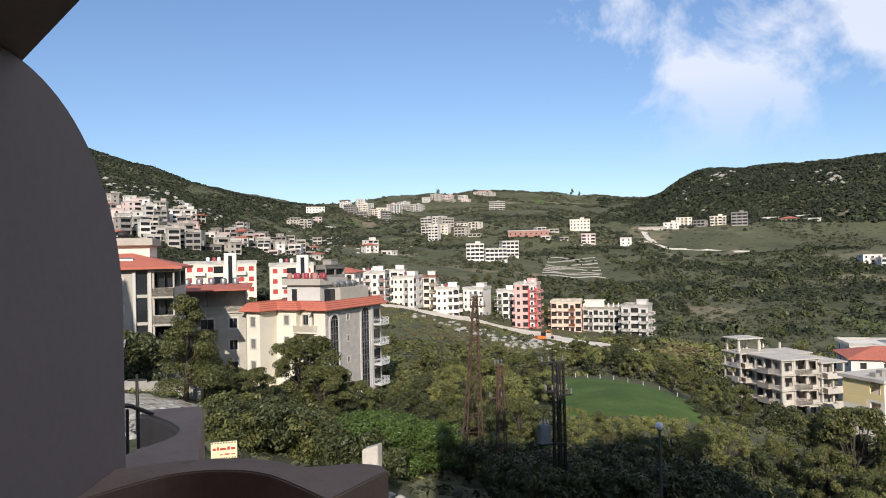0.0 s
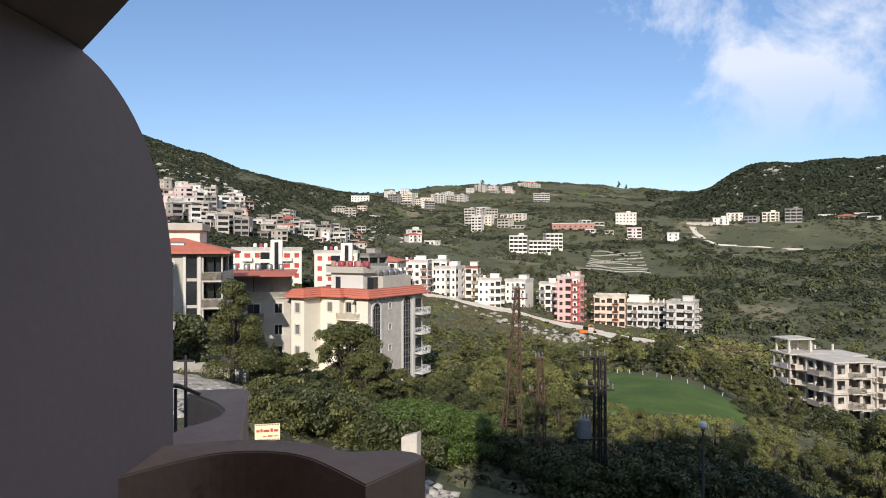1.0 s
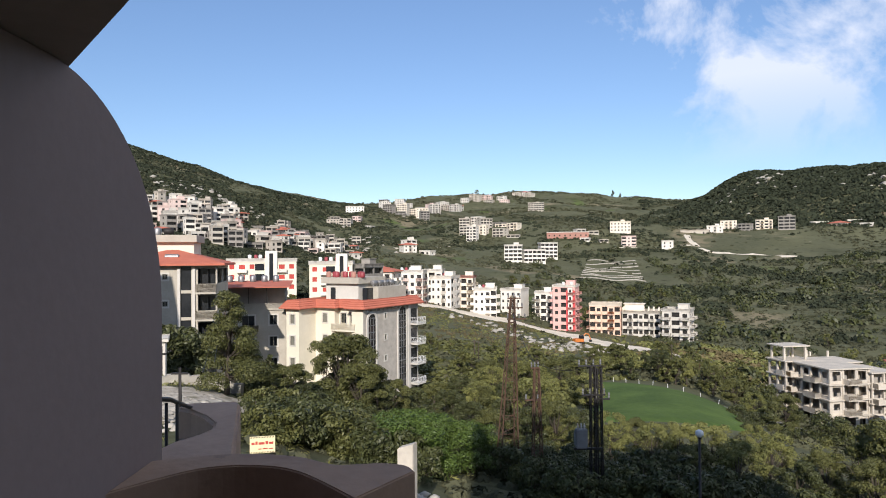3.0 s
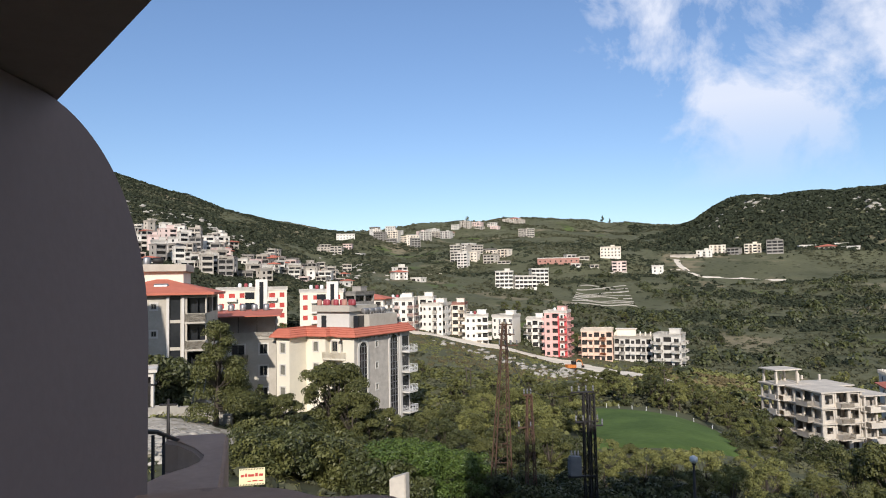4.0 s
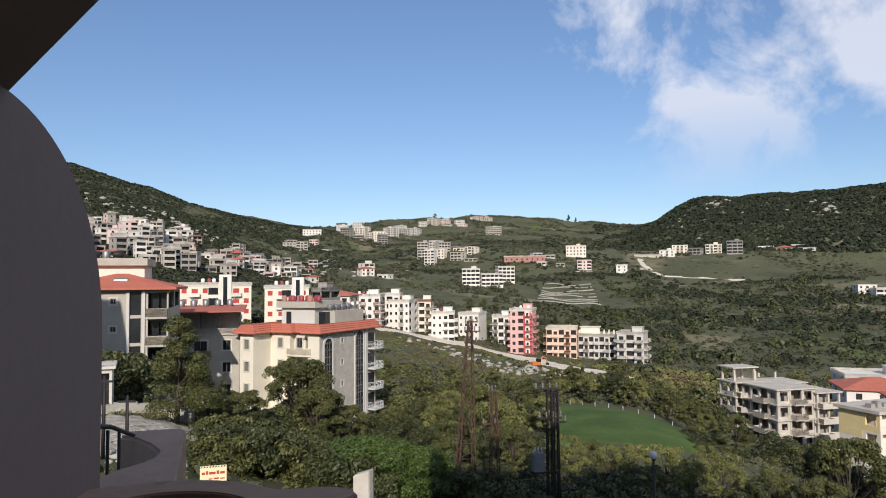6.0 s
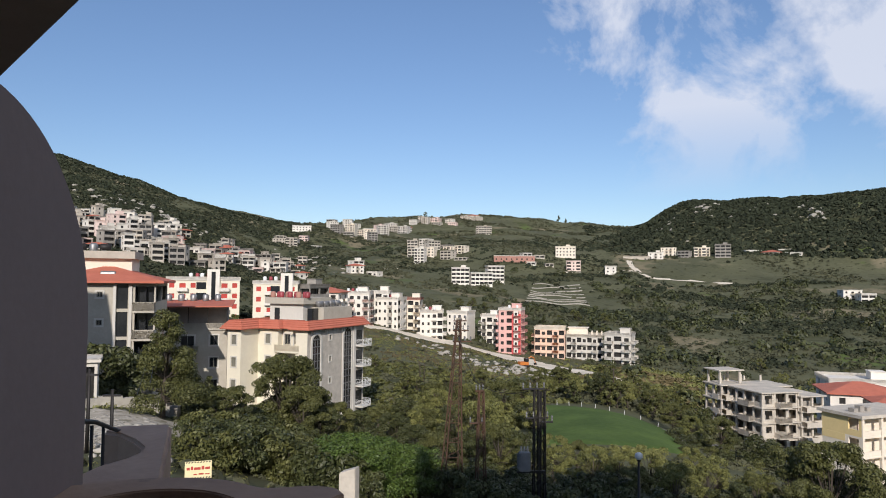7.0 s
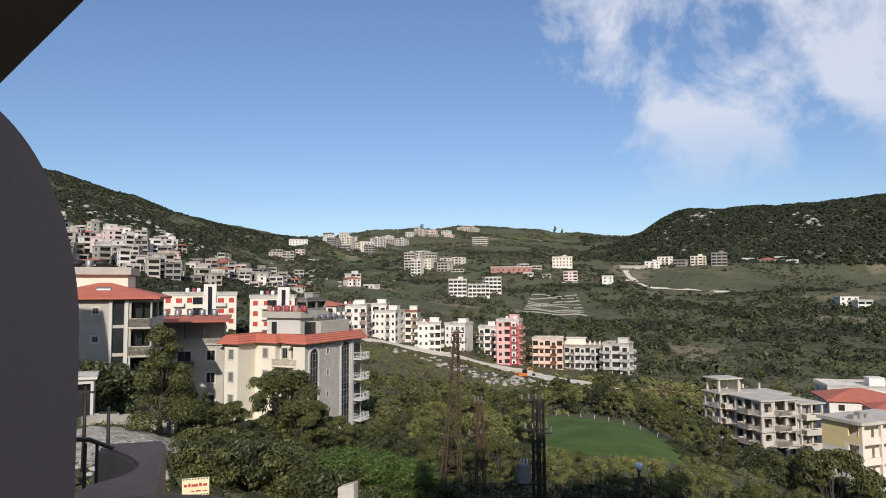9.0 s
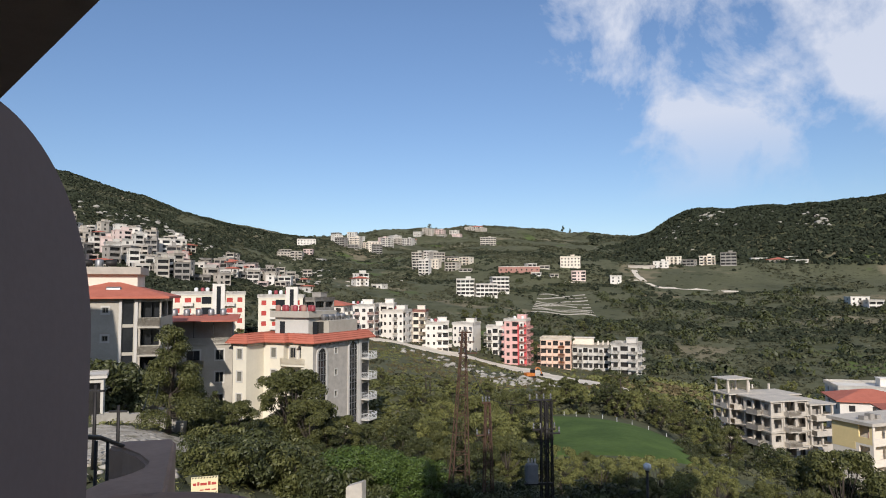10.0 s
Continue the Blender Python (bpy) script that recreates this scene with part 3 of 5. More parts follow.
        if w > d:
            bm.faces.new((lo2[0], lo2[1], hi[1], hi[0])), bm.faces.new((lo2[1], lo2[2], hi[1])), bm.faces.new((lo2[2], lo2[3], hi[0], hi[1])), bm.faces.new((lo2[3], lo2[0], hi[0]))
        else:
            bm.faces.new((lo2[0], lo2[1], hi[0])), bm.faces.new((lo2[1], lo2[2], hi[1], hi[0])), bm.faces.new((lo2[2], lo2[3], hi[1])), bm.faces.new((lo2[3], lo2[0], hi[0], hi[1]))
        part("roof", bm, TILE, base)
    else:
        bm.free()
    if hut and roof == "flat":
        bm = bmesh.new()
        box(bm, w * 0.02, w * 0.02 + min(4, w * 0.4), -1.5, 2.5, H + 0.22, H + 2.6)
        box(bm, w * 0.02 - 0.2, w * 0.02 + min(4, w * 0.4) + 0.2, -1.7, 2.7, H + 2.6, H + 2.78)
        part("stair_hut", bm, wall, base)
    return base


def street_row():
    """The row of blocks along the pale road across the slope."""
    F = block_of_flats
    g = "apartment blocks along the road"
    red = dict(frame=RED, pane=RED)
    pa = F("apartment_building", -56.4, 213, -16.5, 13, 21.0, 13, 5, 3.2, CREAM, "cream apartment block with red arched shutters", "wbwnnbw", "ww", trim=WHITE, slab=WHITE, win=(1.45, 1.45), hut=False, group=g, **red)
    pb = F("apartment_building", -34.5, 216, -17.5, 5, 13.5, 13, 5, 3.2, CREAM, "cream apartment block with red shutters and balconies", "wbnw", "ww", trim=WHITE, slab=WHITE, win=(1.45, 1.45), hut=False, group=g, **red)
    for block, cx_ in ((pa, 1.2), (pb, 1.8)):
        # stair tower with a strip of glass, dark glazed bays beside it
        bm = bmesh.new()
        box(bm, cx_ - 0.2, cx_ + 3.4, -7.3, -2.0, -3, 19.4)
        part("stair_tower", bm, WHITE, block, "white stair tower")
        bm = bmesh.new()
        box(bm, cx_ + 1.0, cx_ + 2.2, -7.36, -7.304, 0, 18.6)
        part("stair_glazing", bm, GLASS, block, "dark strip of stair glazing")
        for f in range(5):
            bm = bmesh.new()
            box(bm, cx_ - 3.3, cx_ - 0.5, -6.56, -6.504, f * 3.2 + 0.5, f * 3.2 + 2.6)
            part("glazing", bm, GLASS, block, "dark glazed bay")
    F("apartment_building", -40.5, 232, -18, 8, 5.0, 10, 4, 3.1, WHITE, "narrow white house between two apartment blocks", "l", "w", group=g, hut=False)
    F("apartment_building", -24.6, 218, -18, -25, 8.0, 12, 5, 3.1, BLOCK, "unfinished grey apartment block with open bays", "ll", "ll", group=g)
    F("apartment_building", -20.5, 240, -20, -12, 11.5, 12, 5, 3.1, WHITE, "white apartment block with red tiled roof edge", "bwb", "bb", roof="hip", group=g)
    F("apartment_building", -11.0, 268, -21, -6, 11.0, 12, 5, 3.1, WHITE, "white apartment block with pink balconies", "lbwb", "bl", bal=(2.4, 1.3), bal_mat=PINK, group=g)
    F("apartment_building", -2.0, 280, -24, -6, 8.5, 12, 6, 3.1, WHITE, "white apartment block beside the tall tower", "blb", "lb", bal=(2.2, 1.1), group=g)
    F("apartment_building", 3.0, 277, -23.5, -20, 9.0, 11, 5, 3.1, WHITE, "tall white apartment tower with many small windows", "wwbw", "lwl", bal=(1.8, 1.0), win=(0.9, 1.2), group=g)
    F("apartment_building", 12.0, 290, -27, -10, 8.0, 11, 6, 3.1, IVORY, "ivory apartment block with red roof terrace", "blb", "lb", slab=BRICK, group=g)
    F("apartment_building", 20.0, 281, -29, -6, 9.5, 11, 5, 3.15, WHITE, "white apartment block with stacked side balconies", "wwbl", "bb", bal=(2.4, 1.5), win=(0.9, 1.2), group=g)
    F("apartment_building", 35.0, 302, -27, -25, 9.5, 12, 4, 3.1, WHITE, "white apartment block with grey blank side", "wwbw", "nn", win=(0.9, 1.2), group=g, skirt=6)
    F("apartment_building", 48.5, 303, -29, -12, 7.8, 11, 4, 3.2, WHITE, "white apartment block with open top floor", "blb", "bb", bal=(2.4, 1.4), group=g, skirt=6)
    pk = F("apartment_building", 55.0, 284, -31.0, -20, 9.5, 12, 6, 3.1, BLUSH, "pink apartment block with deep red corner bay", "wlb", "bb", bal=(2.8, 1.5), slab=WHITE, group=g)
    bm = bmesh.new()
    box(bm, 0.9, 4.72, -6.06, -6.005, -3, 17.2)
    part("corner_bay", bm, ROSE, pk, "deep red corner wall")
    bm = bmesh.new()
    box(bm, 1.9, 3.7, -7.1, -6.065, -3, 18.4)
    part("window_bay", bm, WHITE, pk, "white projecting window bay")
    for f in range(6):
        child("window", window_mesh(0.9, 1.2, GLASS_FAR), pk, pose(2.8, -7.26, f * 3.1 + 1.0))
    F("apartment_building", 71.0, 280, -33, -18, 12.5, 12, 4, 3.2, PEACH, "peach orange apartment block under construction", "lblbl", "lb", bal=(2.4, 1.5), slab=IVORY, group=g, hut=False)
    iv = F("apartment_building", 86.5, 281, -33, -20, 15.0, 12, 3, 3.2, HOUSE_WHITE, "unfinished ivory block with rows of open arches", "lblblbl", "lb", bal=(2.1, 1.6), slab=CONCRETE, group=g, hut=False)
    stub = bmesh.new()
    box(stub, -0.22, 0.22, -0.22, 0.22, 0, 2.3)
    stub = mesh_of("column", stub, [IVORY])
    for k in range(8):
        for yy in (-5.6, 0.0):
            child("column", stub, iv, pose(-7.2 + 2.05 * k, yy, 9.7))
    bm = bmesh.new()
    box(bm, -7.0, 1.0, 1.0, 6.0, 9.8, 12.9)
    box(bm, -7.5, 1.5, 0.6, 6.3, 12.9, 13.15)
    part("penthouse", bm, IVORY, iv)
    F("apartment_building", 97.0, 267, -34.5, -30, 10.5, 11, 4, 3.2, HOUSE_WHITE, "ivory stone block at the end of the road", "blb", "bb", bal=(3.2, 1.6), group=g)
    for x, y, z, n in ((-57.5, 211, 0.5, 5), (-35.5, 214, -0.4, 4), (-12, 266, -4.6, 3), (20, 279, -12.3, 3), (56, 282, -11.5, 3), (3, 276, -7.2, 3)):
        for k in range(n):
            water_tank(x + 1.7 * k - 2.5, y + (k % 2), z, (ENAMEL, TANK_RED)[k % 2], "round water tank on an apartment block's roof", True, 0, 0.9)


street_row()


def centre(xc, yc, rz, w, d, side=1):
    """The middle of a block whose front corner (side 1: right, -1: left) stands at xc, yc."""
    c, s = math.cos(radians(rz)), math.sin(radians(rz))
    return xc - side * w / 2 * c - d / 2 * s, yc - side * w / 2 * s + d / 2 * c


def offset(outline, r):
    """The outline moved outwards by r (counter-clockwise, right angles)."""
    out = []
    n = len(outline)
    for i in range(n):
        p, q, s = Vector(outline[i - 1]), Vector(outline[i]), Vector(outline[(i + 1) % n])
        a, b = (q - p).normalized(), (s - q).normalized()
        na, nb = Vector((a.y, -a.x)), Vector((b.y, -b.x))
        v = q + (na + nb) * (r / (1 + na.dot(nb)))
        out.append((v.x, v.y))
    return out


def ring_strip(bm, loops, mi=0):
    """Joins closed loops of points one to the next."""
    rings = [[bm.verts.new(p) for p in lp] for lp in loops]
    n = len(rings[0])
    for a, b in zip(rings, rings[1:]):
        for k in range(n):
            bm.faces.new((a[k], a[(k + 1) % n], b[(k + 1) % n], b[k])).material_index = mi


def arch_outline(w, h, n=12):
    r = w / 2
    return [(-r, 0), (r, 0)] + [(r * math.cos(math.pi * k / n), h - r + r * math.sin(math.pi * k / n)) for k in range(n + 1)]


def arched_glazing(base, m, w, h):
    """A tall arched strip of glass in a raised stone surround, with glazing bars."""
    o, i = arch_outline(w + 0.7, h + 0.35), arch_outline(w, h)
    bm = bmesh.new()
    ring_strip(bm, [[(x, 0.02, z) for x, z in o], [(x, -0.14, z) for x, z in o], [(x, -0.14, z) for x, z in i], [(x, 0.02, z) for x, z in i]])
    bmesh.ops.recalc_face_normals(bm, faces=bm.faces)
    win = part("arched_window", bm, STONE_TRIM, base, "tall arched window in pale stone surround")
    win.matrix_basis = m
    bm = bmesh.new()
    a = [bm.verts.new((x, -0.012, z)) for x, z in i]
    b = [bm.verts.new((x, 0.02, z)) for x, z in i]
    bm.faces.new(a), bm.faces.new(b[::-1])
    for k in range(len(a)):
        bm.faces.new((a[k], b[k], b[(k + 1) % len(a)], a[(k + 1) % len(a)]))
    part("pane", bm, GLASS, win)
    z = 0.9
    while z < h - 0.6:
        bm = bmesh.new()
        box(bm, -w / 2, w / 2, -0.07, -0.013, z, z + 0.09)
        part("glazing_bar", bm, STEEL, win)
        z += 1.0
    for x in (-w / 6, w / 6):
        bm = bmesh.new()
        box(bm, x - 0.04, x + 0.04, -0.075, -0.014, 0, h - 0.25 * w)
        part("glazing_bar", bm, STEEL, win)


def cream_house():
    """The stepped cream and stone house with red tiled eaves."""
    sh, floors, skirt = 3.08, 5, 4.0
    H = sh * floors
    base = thing("apartment_building", pose(-10.5, 92.4, -6.95 - H, 0, 0, -30), "cream and grey stone apartment house with red tiled eaves", "apartment building")
    plan = [(0, 0), (0, 14.5), (-11.1, 14.5), (-11.1, -3.4), (-8.7, -3.4), (-8.7, 0.2), (-5.2, 0.2), (-5.2, 1.2), (-2.0, 1.2), (-2.0, 0)]
    cream, stone = bmesh.new(), bmesh.new()
    n = len(plan)
    for i in range(n):
        p, q = plan[i], plan[(i + 1) % n]
        L = math.hypot(q[0] - p[0], q[1] - p[1])
        turn = pose((p[0] + q[0]) / 2, (p[1] + q[1]) / 2, 0, 0, 0, math.degrees(math.atan2(q[1] - p[1], q[0] - p[0])))
        holes, wins = [], []
        for f in range(floors):
            z = f * sh
            if i in (3, 5):
                wins.append((0.0, z + 0.95, 0.85, 1.3))
            elif i == 0:
                wins.append((-1.75, z + 1.35, 0.55, 0.75))
            elif i == 7:
                wins.append((-0.75, z + 0.1, 1.0, 2.2))
                wins.append((0.85, z + 0.5, 0.8, 1.8))
            elif i == 2:
                wins.append((-3.0, z + 0.95, 1.3, 1.3))
        for x, z, w, h in wins:
            holes.append((x - w / 2, x + w / 2, z, z + h))
            put_window(base, turn @ pose(x, 0, z), w, h, SHADE, SHADE if i in (3, 5) else GLASS, i in (0, 7, 3, 5))
        facade(stone if i == 0 else cream, -L / 2, L / 2, 0, -skirt, H, holes, 0.22, 0, turn)
        if i == 0:
            arched_glazing(base, turn @ pose(-5.2, 0, -1.0), 1.9, H + 0.2)
            arched_glazing(base, turn @ pose(2.7, 0, -2.0), 2.1, H + 1.75)
            bm = bmesh.new()
            box(bm, 4.15, 4.75, -0.22, 0.0, -skirt, H - 0.1)
            pil = part("pilaster", bm, STONE_TRIM, base, "pale stone pilaster")
            pil.matrix_basis = turn
            for f in range(floors):
                m = turn @ pose(6.0, 0, f * sh)
                put_balcony(base, m, 2.4, 1.5, STONE_TRIM, "rail")
                put_window(base, m @ pose(0, -0.2, 0.1), 1.6, 2.2, SHADE, GLASS, False)
            for k in range(11):
                bm = bmesh.new()
                box(bm, -6.6 + k * 1.05, -6.4 + k * 1.05, -0.25, 0.0, H - 0.42, H - 0.2)
                br = part("bracket", bm, STONE_TRIM, base)
                br.matrix_basis = turn
        if i == 7:
            for f in range(1, floors):
                bm = bmesh.new()
                prof = [(2.1 * math.sin(radians(a)), -1.25 - 0.45 * math.cos(radians(a))) for a in range(-90, 91, 15)]
                prism(bm, [(-2.1, 0.02), *prof, (2.1, 0.02)], -0.16, 0.9)
                topf = [q for q in bm.faces if all(abs(v.co.z - 0.9) < 1e-5 for v in q.verts)]
                bmesh.ops.inset_region(bm, faces=topf, thickness=0.14)
                bmesh.ops.translate(bm, vec=(0, 0, -0.85), verts=topf[0].verts)
                bl = part("balcony", bm, CREAM, base, "cream bow-fronted balcony")
                bl.matrix_basis = turn @ pose(0.1, 0, f * sh)
    part("wall", cream, CREAM, base, "cream plastered wall")
    part("wall", stone, STONE, base, "grey limestone wall")
    bm = bmesh.new()
    prism(bm, offset(plan, -0.9), -skirt, H - 0.1)
    part("inner_core", bm, BLOCK, base)
    bm = bmesh.new()
    prism(bm, offset(plan, 0.06), H - 0.18, H + 0.02)
    part("cornice", bm, STONE_TRIM, base)
    bm = bmesh.new()
    loops = [(0.05, H + 0.02), (0.75, H - 0.02), (0.78, H + 0.10)]
    for k in range(4):
        loops += [(0.78 - 0.22 * (k + 1), H + 0.10 + 0.27 * (k + 1)), (0.78 - 0.22 * (k + 1) + 0.03, H + 0.16 + 0.27 * (k + 1))]
    loops += [(-0.35, H + 1.25), (-0.35, H + 0.7)]
    ring_strip(bm, [[(x, y, z) for x, y in offset(plan, r)] for r, z in loops])
    bmesh.ops.recalc_face_normals(bm, faces=bm.faces)
    part("roof", bm, TILE, base, "red tiled sloping eaves")
    bm = bmesh.new()
    prism(bm, offset(plan, -0.33), H + 0.1, H + 0.8)
    part("roof_terrace", bm, CONCRETE, base)
    bm = bmesh.new()
    box(bm, -9.2, -3.2, 3.2, 9.0, H + 0.8, H + 3.4)
    part("penthouse", bm, STONE_TRIM, base)
    bm = bmesh.new()
    box(bm, -9.7, -2.7, 2.6, 9.5, H + 3.4, H + 4.3)
    part("penthouse_roof", bm, GREY, base)
    bm = bmesh.new()
    box(bm, -3.15, 0.0 - 0.9, 5.0, 12.5, H + 0.8, H + 2.9)
    part("stair_hut", bm, GREY, base)
    for a, b in ((-8.3, -7.4), (-2.6, -1.8)):
        bm = bmesh.new()
        box(bm, a, b, 3.14 if a < -5 else 4.94, 3.4, H + 0.85, H + 2.8)
        part("door", bm, GLASS, base)
    inv = base.matrix_world
    for k in range(9):
        p = inv @ Vector((-9.0 + 0.78 * k, 3.6 + 0.5 * (k % 2), H + 4.3))
        water_tank(p.x, p.y, p.z, TANK_RED if k % 3 else BRICK, "dark red water tank on the cream house's roof" if k % 3 else "brown round water tank on the cream house's roof", s=0.62)
    for k in range(4):
        p = inv @ Vector((-2.4 + 0.0 * k, 6.0 + 1.5 * k, H + 2.9))
        water_tank(p.x, p.y, p.z, STEEL, "grey metal water tank on the cream house's roof", False, 60, 0.7)


cream_house()
F = block_of_flats

# grey stone house with the hipped red roof
gx, gy = centre(-25.3, 75.9, 12, 11.25, 12)
gl = F("apartment_building", gx, gy, -12.75, 12, 11.25, 12, 4, 3.05, GREY, "grey stone apartment house with red tiled hip roof", "wwsgl", "ll", roof="hip", near=True, win=(1.25, 1.2), frame=SHADE)
bm = bmesh.new()
box(bm, -5.5, 2.4, -1.0, 5.0, 12.2, 15.0)
part("penthouse", bm, IVORY, gl)
bm = bmesh.new()
box(bm, -6.0, 2.8, -1.7, 5.4, 15.0, 15.85)
part("penthouse_roof", bm, GREY, gl)
for f in range(4):
    put_balcony(gl, pose(4.5, -6.0, f * 3.05), 2.2, 1.1, GREY, "solid")
bm = bmesh.new()
for xa in (1.35, 2.95):
    box(bm, xa, xa + 0.3, -6.2, -5.98, -3, 12.1)
part("pilaster", bm, STONE_TRIM, gl, "pale stone frame of the stair glazing")
for k in range(4):
    p = gl.matrix_world @ Vector((-4.6 + 1.3 * k, 0.5, 15.85))
    water_tank(p.x, p.y, p.z, IRON if k % 2 else STEEL, "dark cylindrical water tank on a flat roof", k % 2 == 0, 20, 0.7)
p = gl.matrix_world @ Vector((0.4, -3.9, 12.9))
bm = bmesh.new()
tube(bm, [(-0.8, 0, 0.3), (-0.7, 0, 0.3), (0.7, 0, 0.3), (0.8, 0, 0.3)], [0.2, 0.34, 0.34, 0.2], 12)
box(bm, -0.5, 0.5, -0.3, 0.3, -0.6, 0.1)
sol = finish("solar_water_heater", bm, STEEL)
sol.matrix_world = pose(p.x, p.y, p.z, 0, 0, 12)
tagged(sol, "grey metal solar water heater on the red roof", "water heater")

# grey house with the open roof terrace under a red canopy
gx, gy = centre(-22.2, 96.5, 10, 10.6, 11)
gm = F("apartment_building", gx, gy, -19.6, 10, 10.6, 11, 4, 3.1, GREY, "grey stone house with red canopy over the roof terrace", "wbw", "w", near=True, win=(1.1, 1.4), hut=False, rail_top=0.75, frame=SHADE)
bm = bmesh.new()
v = [bm.verts.new(p) for p in ((-5.9, -6.1, 15.6), (5.9, -6.1, 15.6), (5.9, 4.5, 16.2), (-5.9, 4.5, 16.2))]
w2 = [bm.verts.new((q.co.x, q.co.y, q.co.z + 0.14)) for q in v]
bm.faces.new(v[::-1]), bm.faces.new(w2)
for k in range(4):
    bm.faces.new((v[k], v[(k + 1) % 4], w2[(k + 1) % 4], w2[k]))
part("canopy", bm, TILE, gm, "red sheet canopy")
bm = bmesh.new()
box(bm, -5.0, 5.0, -1.0, 4.0, 12.6, 15.5)
part("penthouse", bm, BLOCK, gm)
for k in range(5):
    bm = bmesh.new()
    x = -5.2 + 2.6 * k
    tube(bm, [(x, -5.2, 12.6), (x, -5.2, 15.62)], 0.05, 6)
    part("canopy_post", bm, IRON, gm)
for k in range(5):
    p = gm.matrix_world @ Vector((-3.6 + 1.75 * k, 4.8 - 0.6 * (k % 2), 15.2))
    q = gm.matrix_world @ Vector((-3.6 + 1.75 * k, 2.5, 16.2))
    water_tank(q.x, q.y, q.z, STEEL, "grey domed water tank above the terrace canopy", True, 0, 0.75)
tagged(gm, group="")


# unfinished concrete frames
def concrete_frame(x, y, zb, rz, w, d, floors, sh, nx, ny, label, infill=0.5, seed=1, hut=True, balconies=(1, 3), base=None, at=(0, 0, 0)):
    """Slabs on columns with some bays closed by block walls and low balcony walls."""
    r = random.Random(seed)
    base = base or thing("unfinished_building", pose(x, y, zb, 0, 0, rz), label, "unfinished building")
    m0 = pose(*at)
    bx, by = w / nx, d / ny
    for f in range(floors + 1):
        bm = bmesh.new()
        o = 0.6 if f else 0.1
        steps = [(-w / 2 - o, -d / 2 - o), (w / 2 + o, -d / 2 - o), (w / 2 + o, d / 2 + o), (-w / 2 - o, d / 2 + o)]
        prism(bm, steps, f * sh - 0.25 - (4 if f == 0 else 0), f * sh)
        part("floor_slab", bm, CONCRETE, base).matrix_basis = m0
    colm = bmesh.new()
    box(colm, -0.2, 0.2, -0.2, 0.2, 0, sh - 0.25)
    colm = mesh_of("column", colm, [CONCRETE])
    low = {}

    def panel(length, kind):
        key = (round(length, 2), kind)
        if key not in low:
            bm = bmesh.new()
            if kind == "low":
                box(bm, -length / 2 + 0.2, length / 2 - 0.2, -0.08, 0.08, 0, 0.95)
            else:
                hw = 0.65 if kind == "window" else 0.9
                z0, z1 = (0.95, 2.2) if kind == "window" else (0.6, 2.4)
                L, T = length / 2 - 0.2, sh - 0.25
                for s in (1, -1):
                    facade(bm, -L, L, 0.08 * -1, 0, T, [(-hw, hw, z0, z1)], 0.16, 0, pose(0, 0, 0, 0, 0, 0 if s == 1 else 180))
            low[key] = mesh_of("wall_panel", bm, [CONCRETE])
        return low[key]

    for f in range(floors):
        z = f * sh
        for i in range(nx + 1):
            for j in range(ny + 1):
                if i in (0, nx) or j in (0, ny):
                    child("column", colm, base, m0 @ pose(-w / 2 + i * bx, -d / 2 + j * by, z))
        for i in range(nx):
            for yy, a in ((-d / 2, 0), (d / 2, 180)):
                k = r.random()
                kind = "low" if i in balconies else "window" if k < infill else "opening"
                if kind == "low" and a == 0 and f:
                    put_balcony(base, m0 @ pose(-w / 2 + (i + 0.5) * bx, yy - 0.1, z), bx * 1.05, 1.5, CONCRETE, "solid")
                    continue
                child("wall_panel", panel(bx, kind), base, m0 @ pose(-w / 2 + (i + 0.5) * bx, yy + (0.0 if kind != "low" else (-0.5 if a == 0 else 0.5)), z, 0, 0, a))
        for j in range(ny):
            for xx, a in ((-w / 2, -90), (w / 2, 90)):
                k = r.random()
                kind = "low" if j in balconies else "window" if k < infill else "opening"
                if kind == "low" and a == -90 and f and j == 1:
                    put_balcony(base, m0 @ pose(xx - 0.1, -d / 2 + (j + 0.5) * by, z, 0, 0, -90), by * 1.3, 1.4, CONCRETE, "solid")
                    continue
                child("wall_panel", panel(by, kind), base, m0 @ pose(xx + (0.0 if kind != "low" else (-0.5 if a == -90 else 0.5)), -d / 2 + (j + 0.5) * by, z, 0, 0, a))
    bm = bmesh.new()
    ci = min(2.6, w * 0.3, d * 0.3)
    box(bm, -w / 2 + ci, w / 2 - ci, -d / 2 + ci, d / 2 - ci, 0, floors * sh - 0.3)
    part("inner_core", bm, BLOCK, base).matrix_basis = m0
    if hut:
        H = floors * sh
        for p in ((-w / 2 + 0.3, d / 2 - 4.3), (-w / 2 + 5.3, d / 2 - 4.3), (-w / 2 + 0.3, d / 2 - 0.3), (-w / 2 + 5.3, d / 2 - 0.3)):
            child("column", colm, base, m0 @ pose(p[0], p[1], H))
        bm = bmesh.new()
        box(bm, -w / 2 - 0.4, -w / 2 + 6.0, d / 2 - 5.0, d / 2 + 0.4, H + sh - 0.25, H + sh)
        part("floor_slab", bm, CONCRETE, base).matrix_basis = m0
        for k in range(5):
            bm = bmesh.new()
            xx, yy = -w / 2 + 2 + k * 2.6, -d / 2 + 3 + 2.2 * (k % 2)
            box(bm, xx, xx + 0.35, yy, yy + 0.35, H, H + 0.9 + 0.4 * (k % 3))
            part("column_stub", bm, CONCRETE, base).matrix_basis = m0
    return base


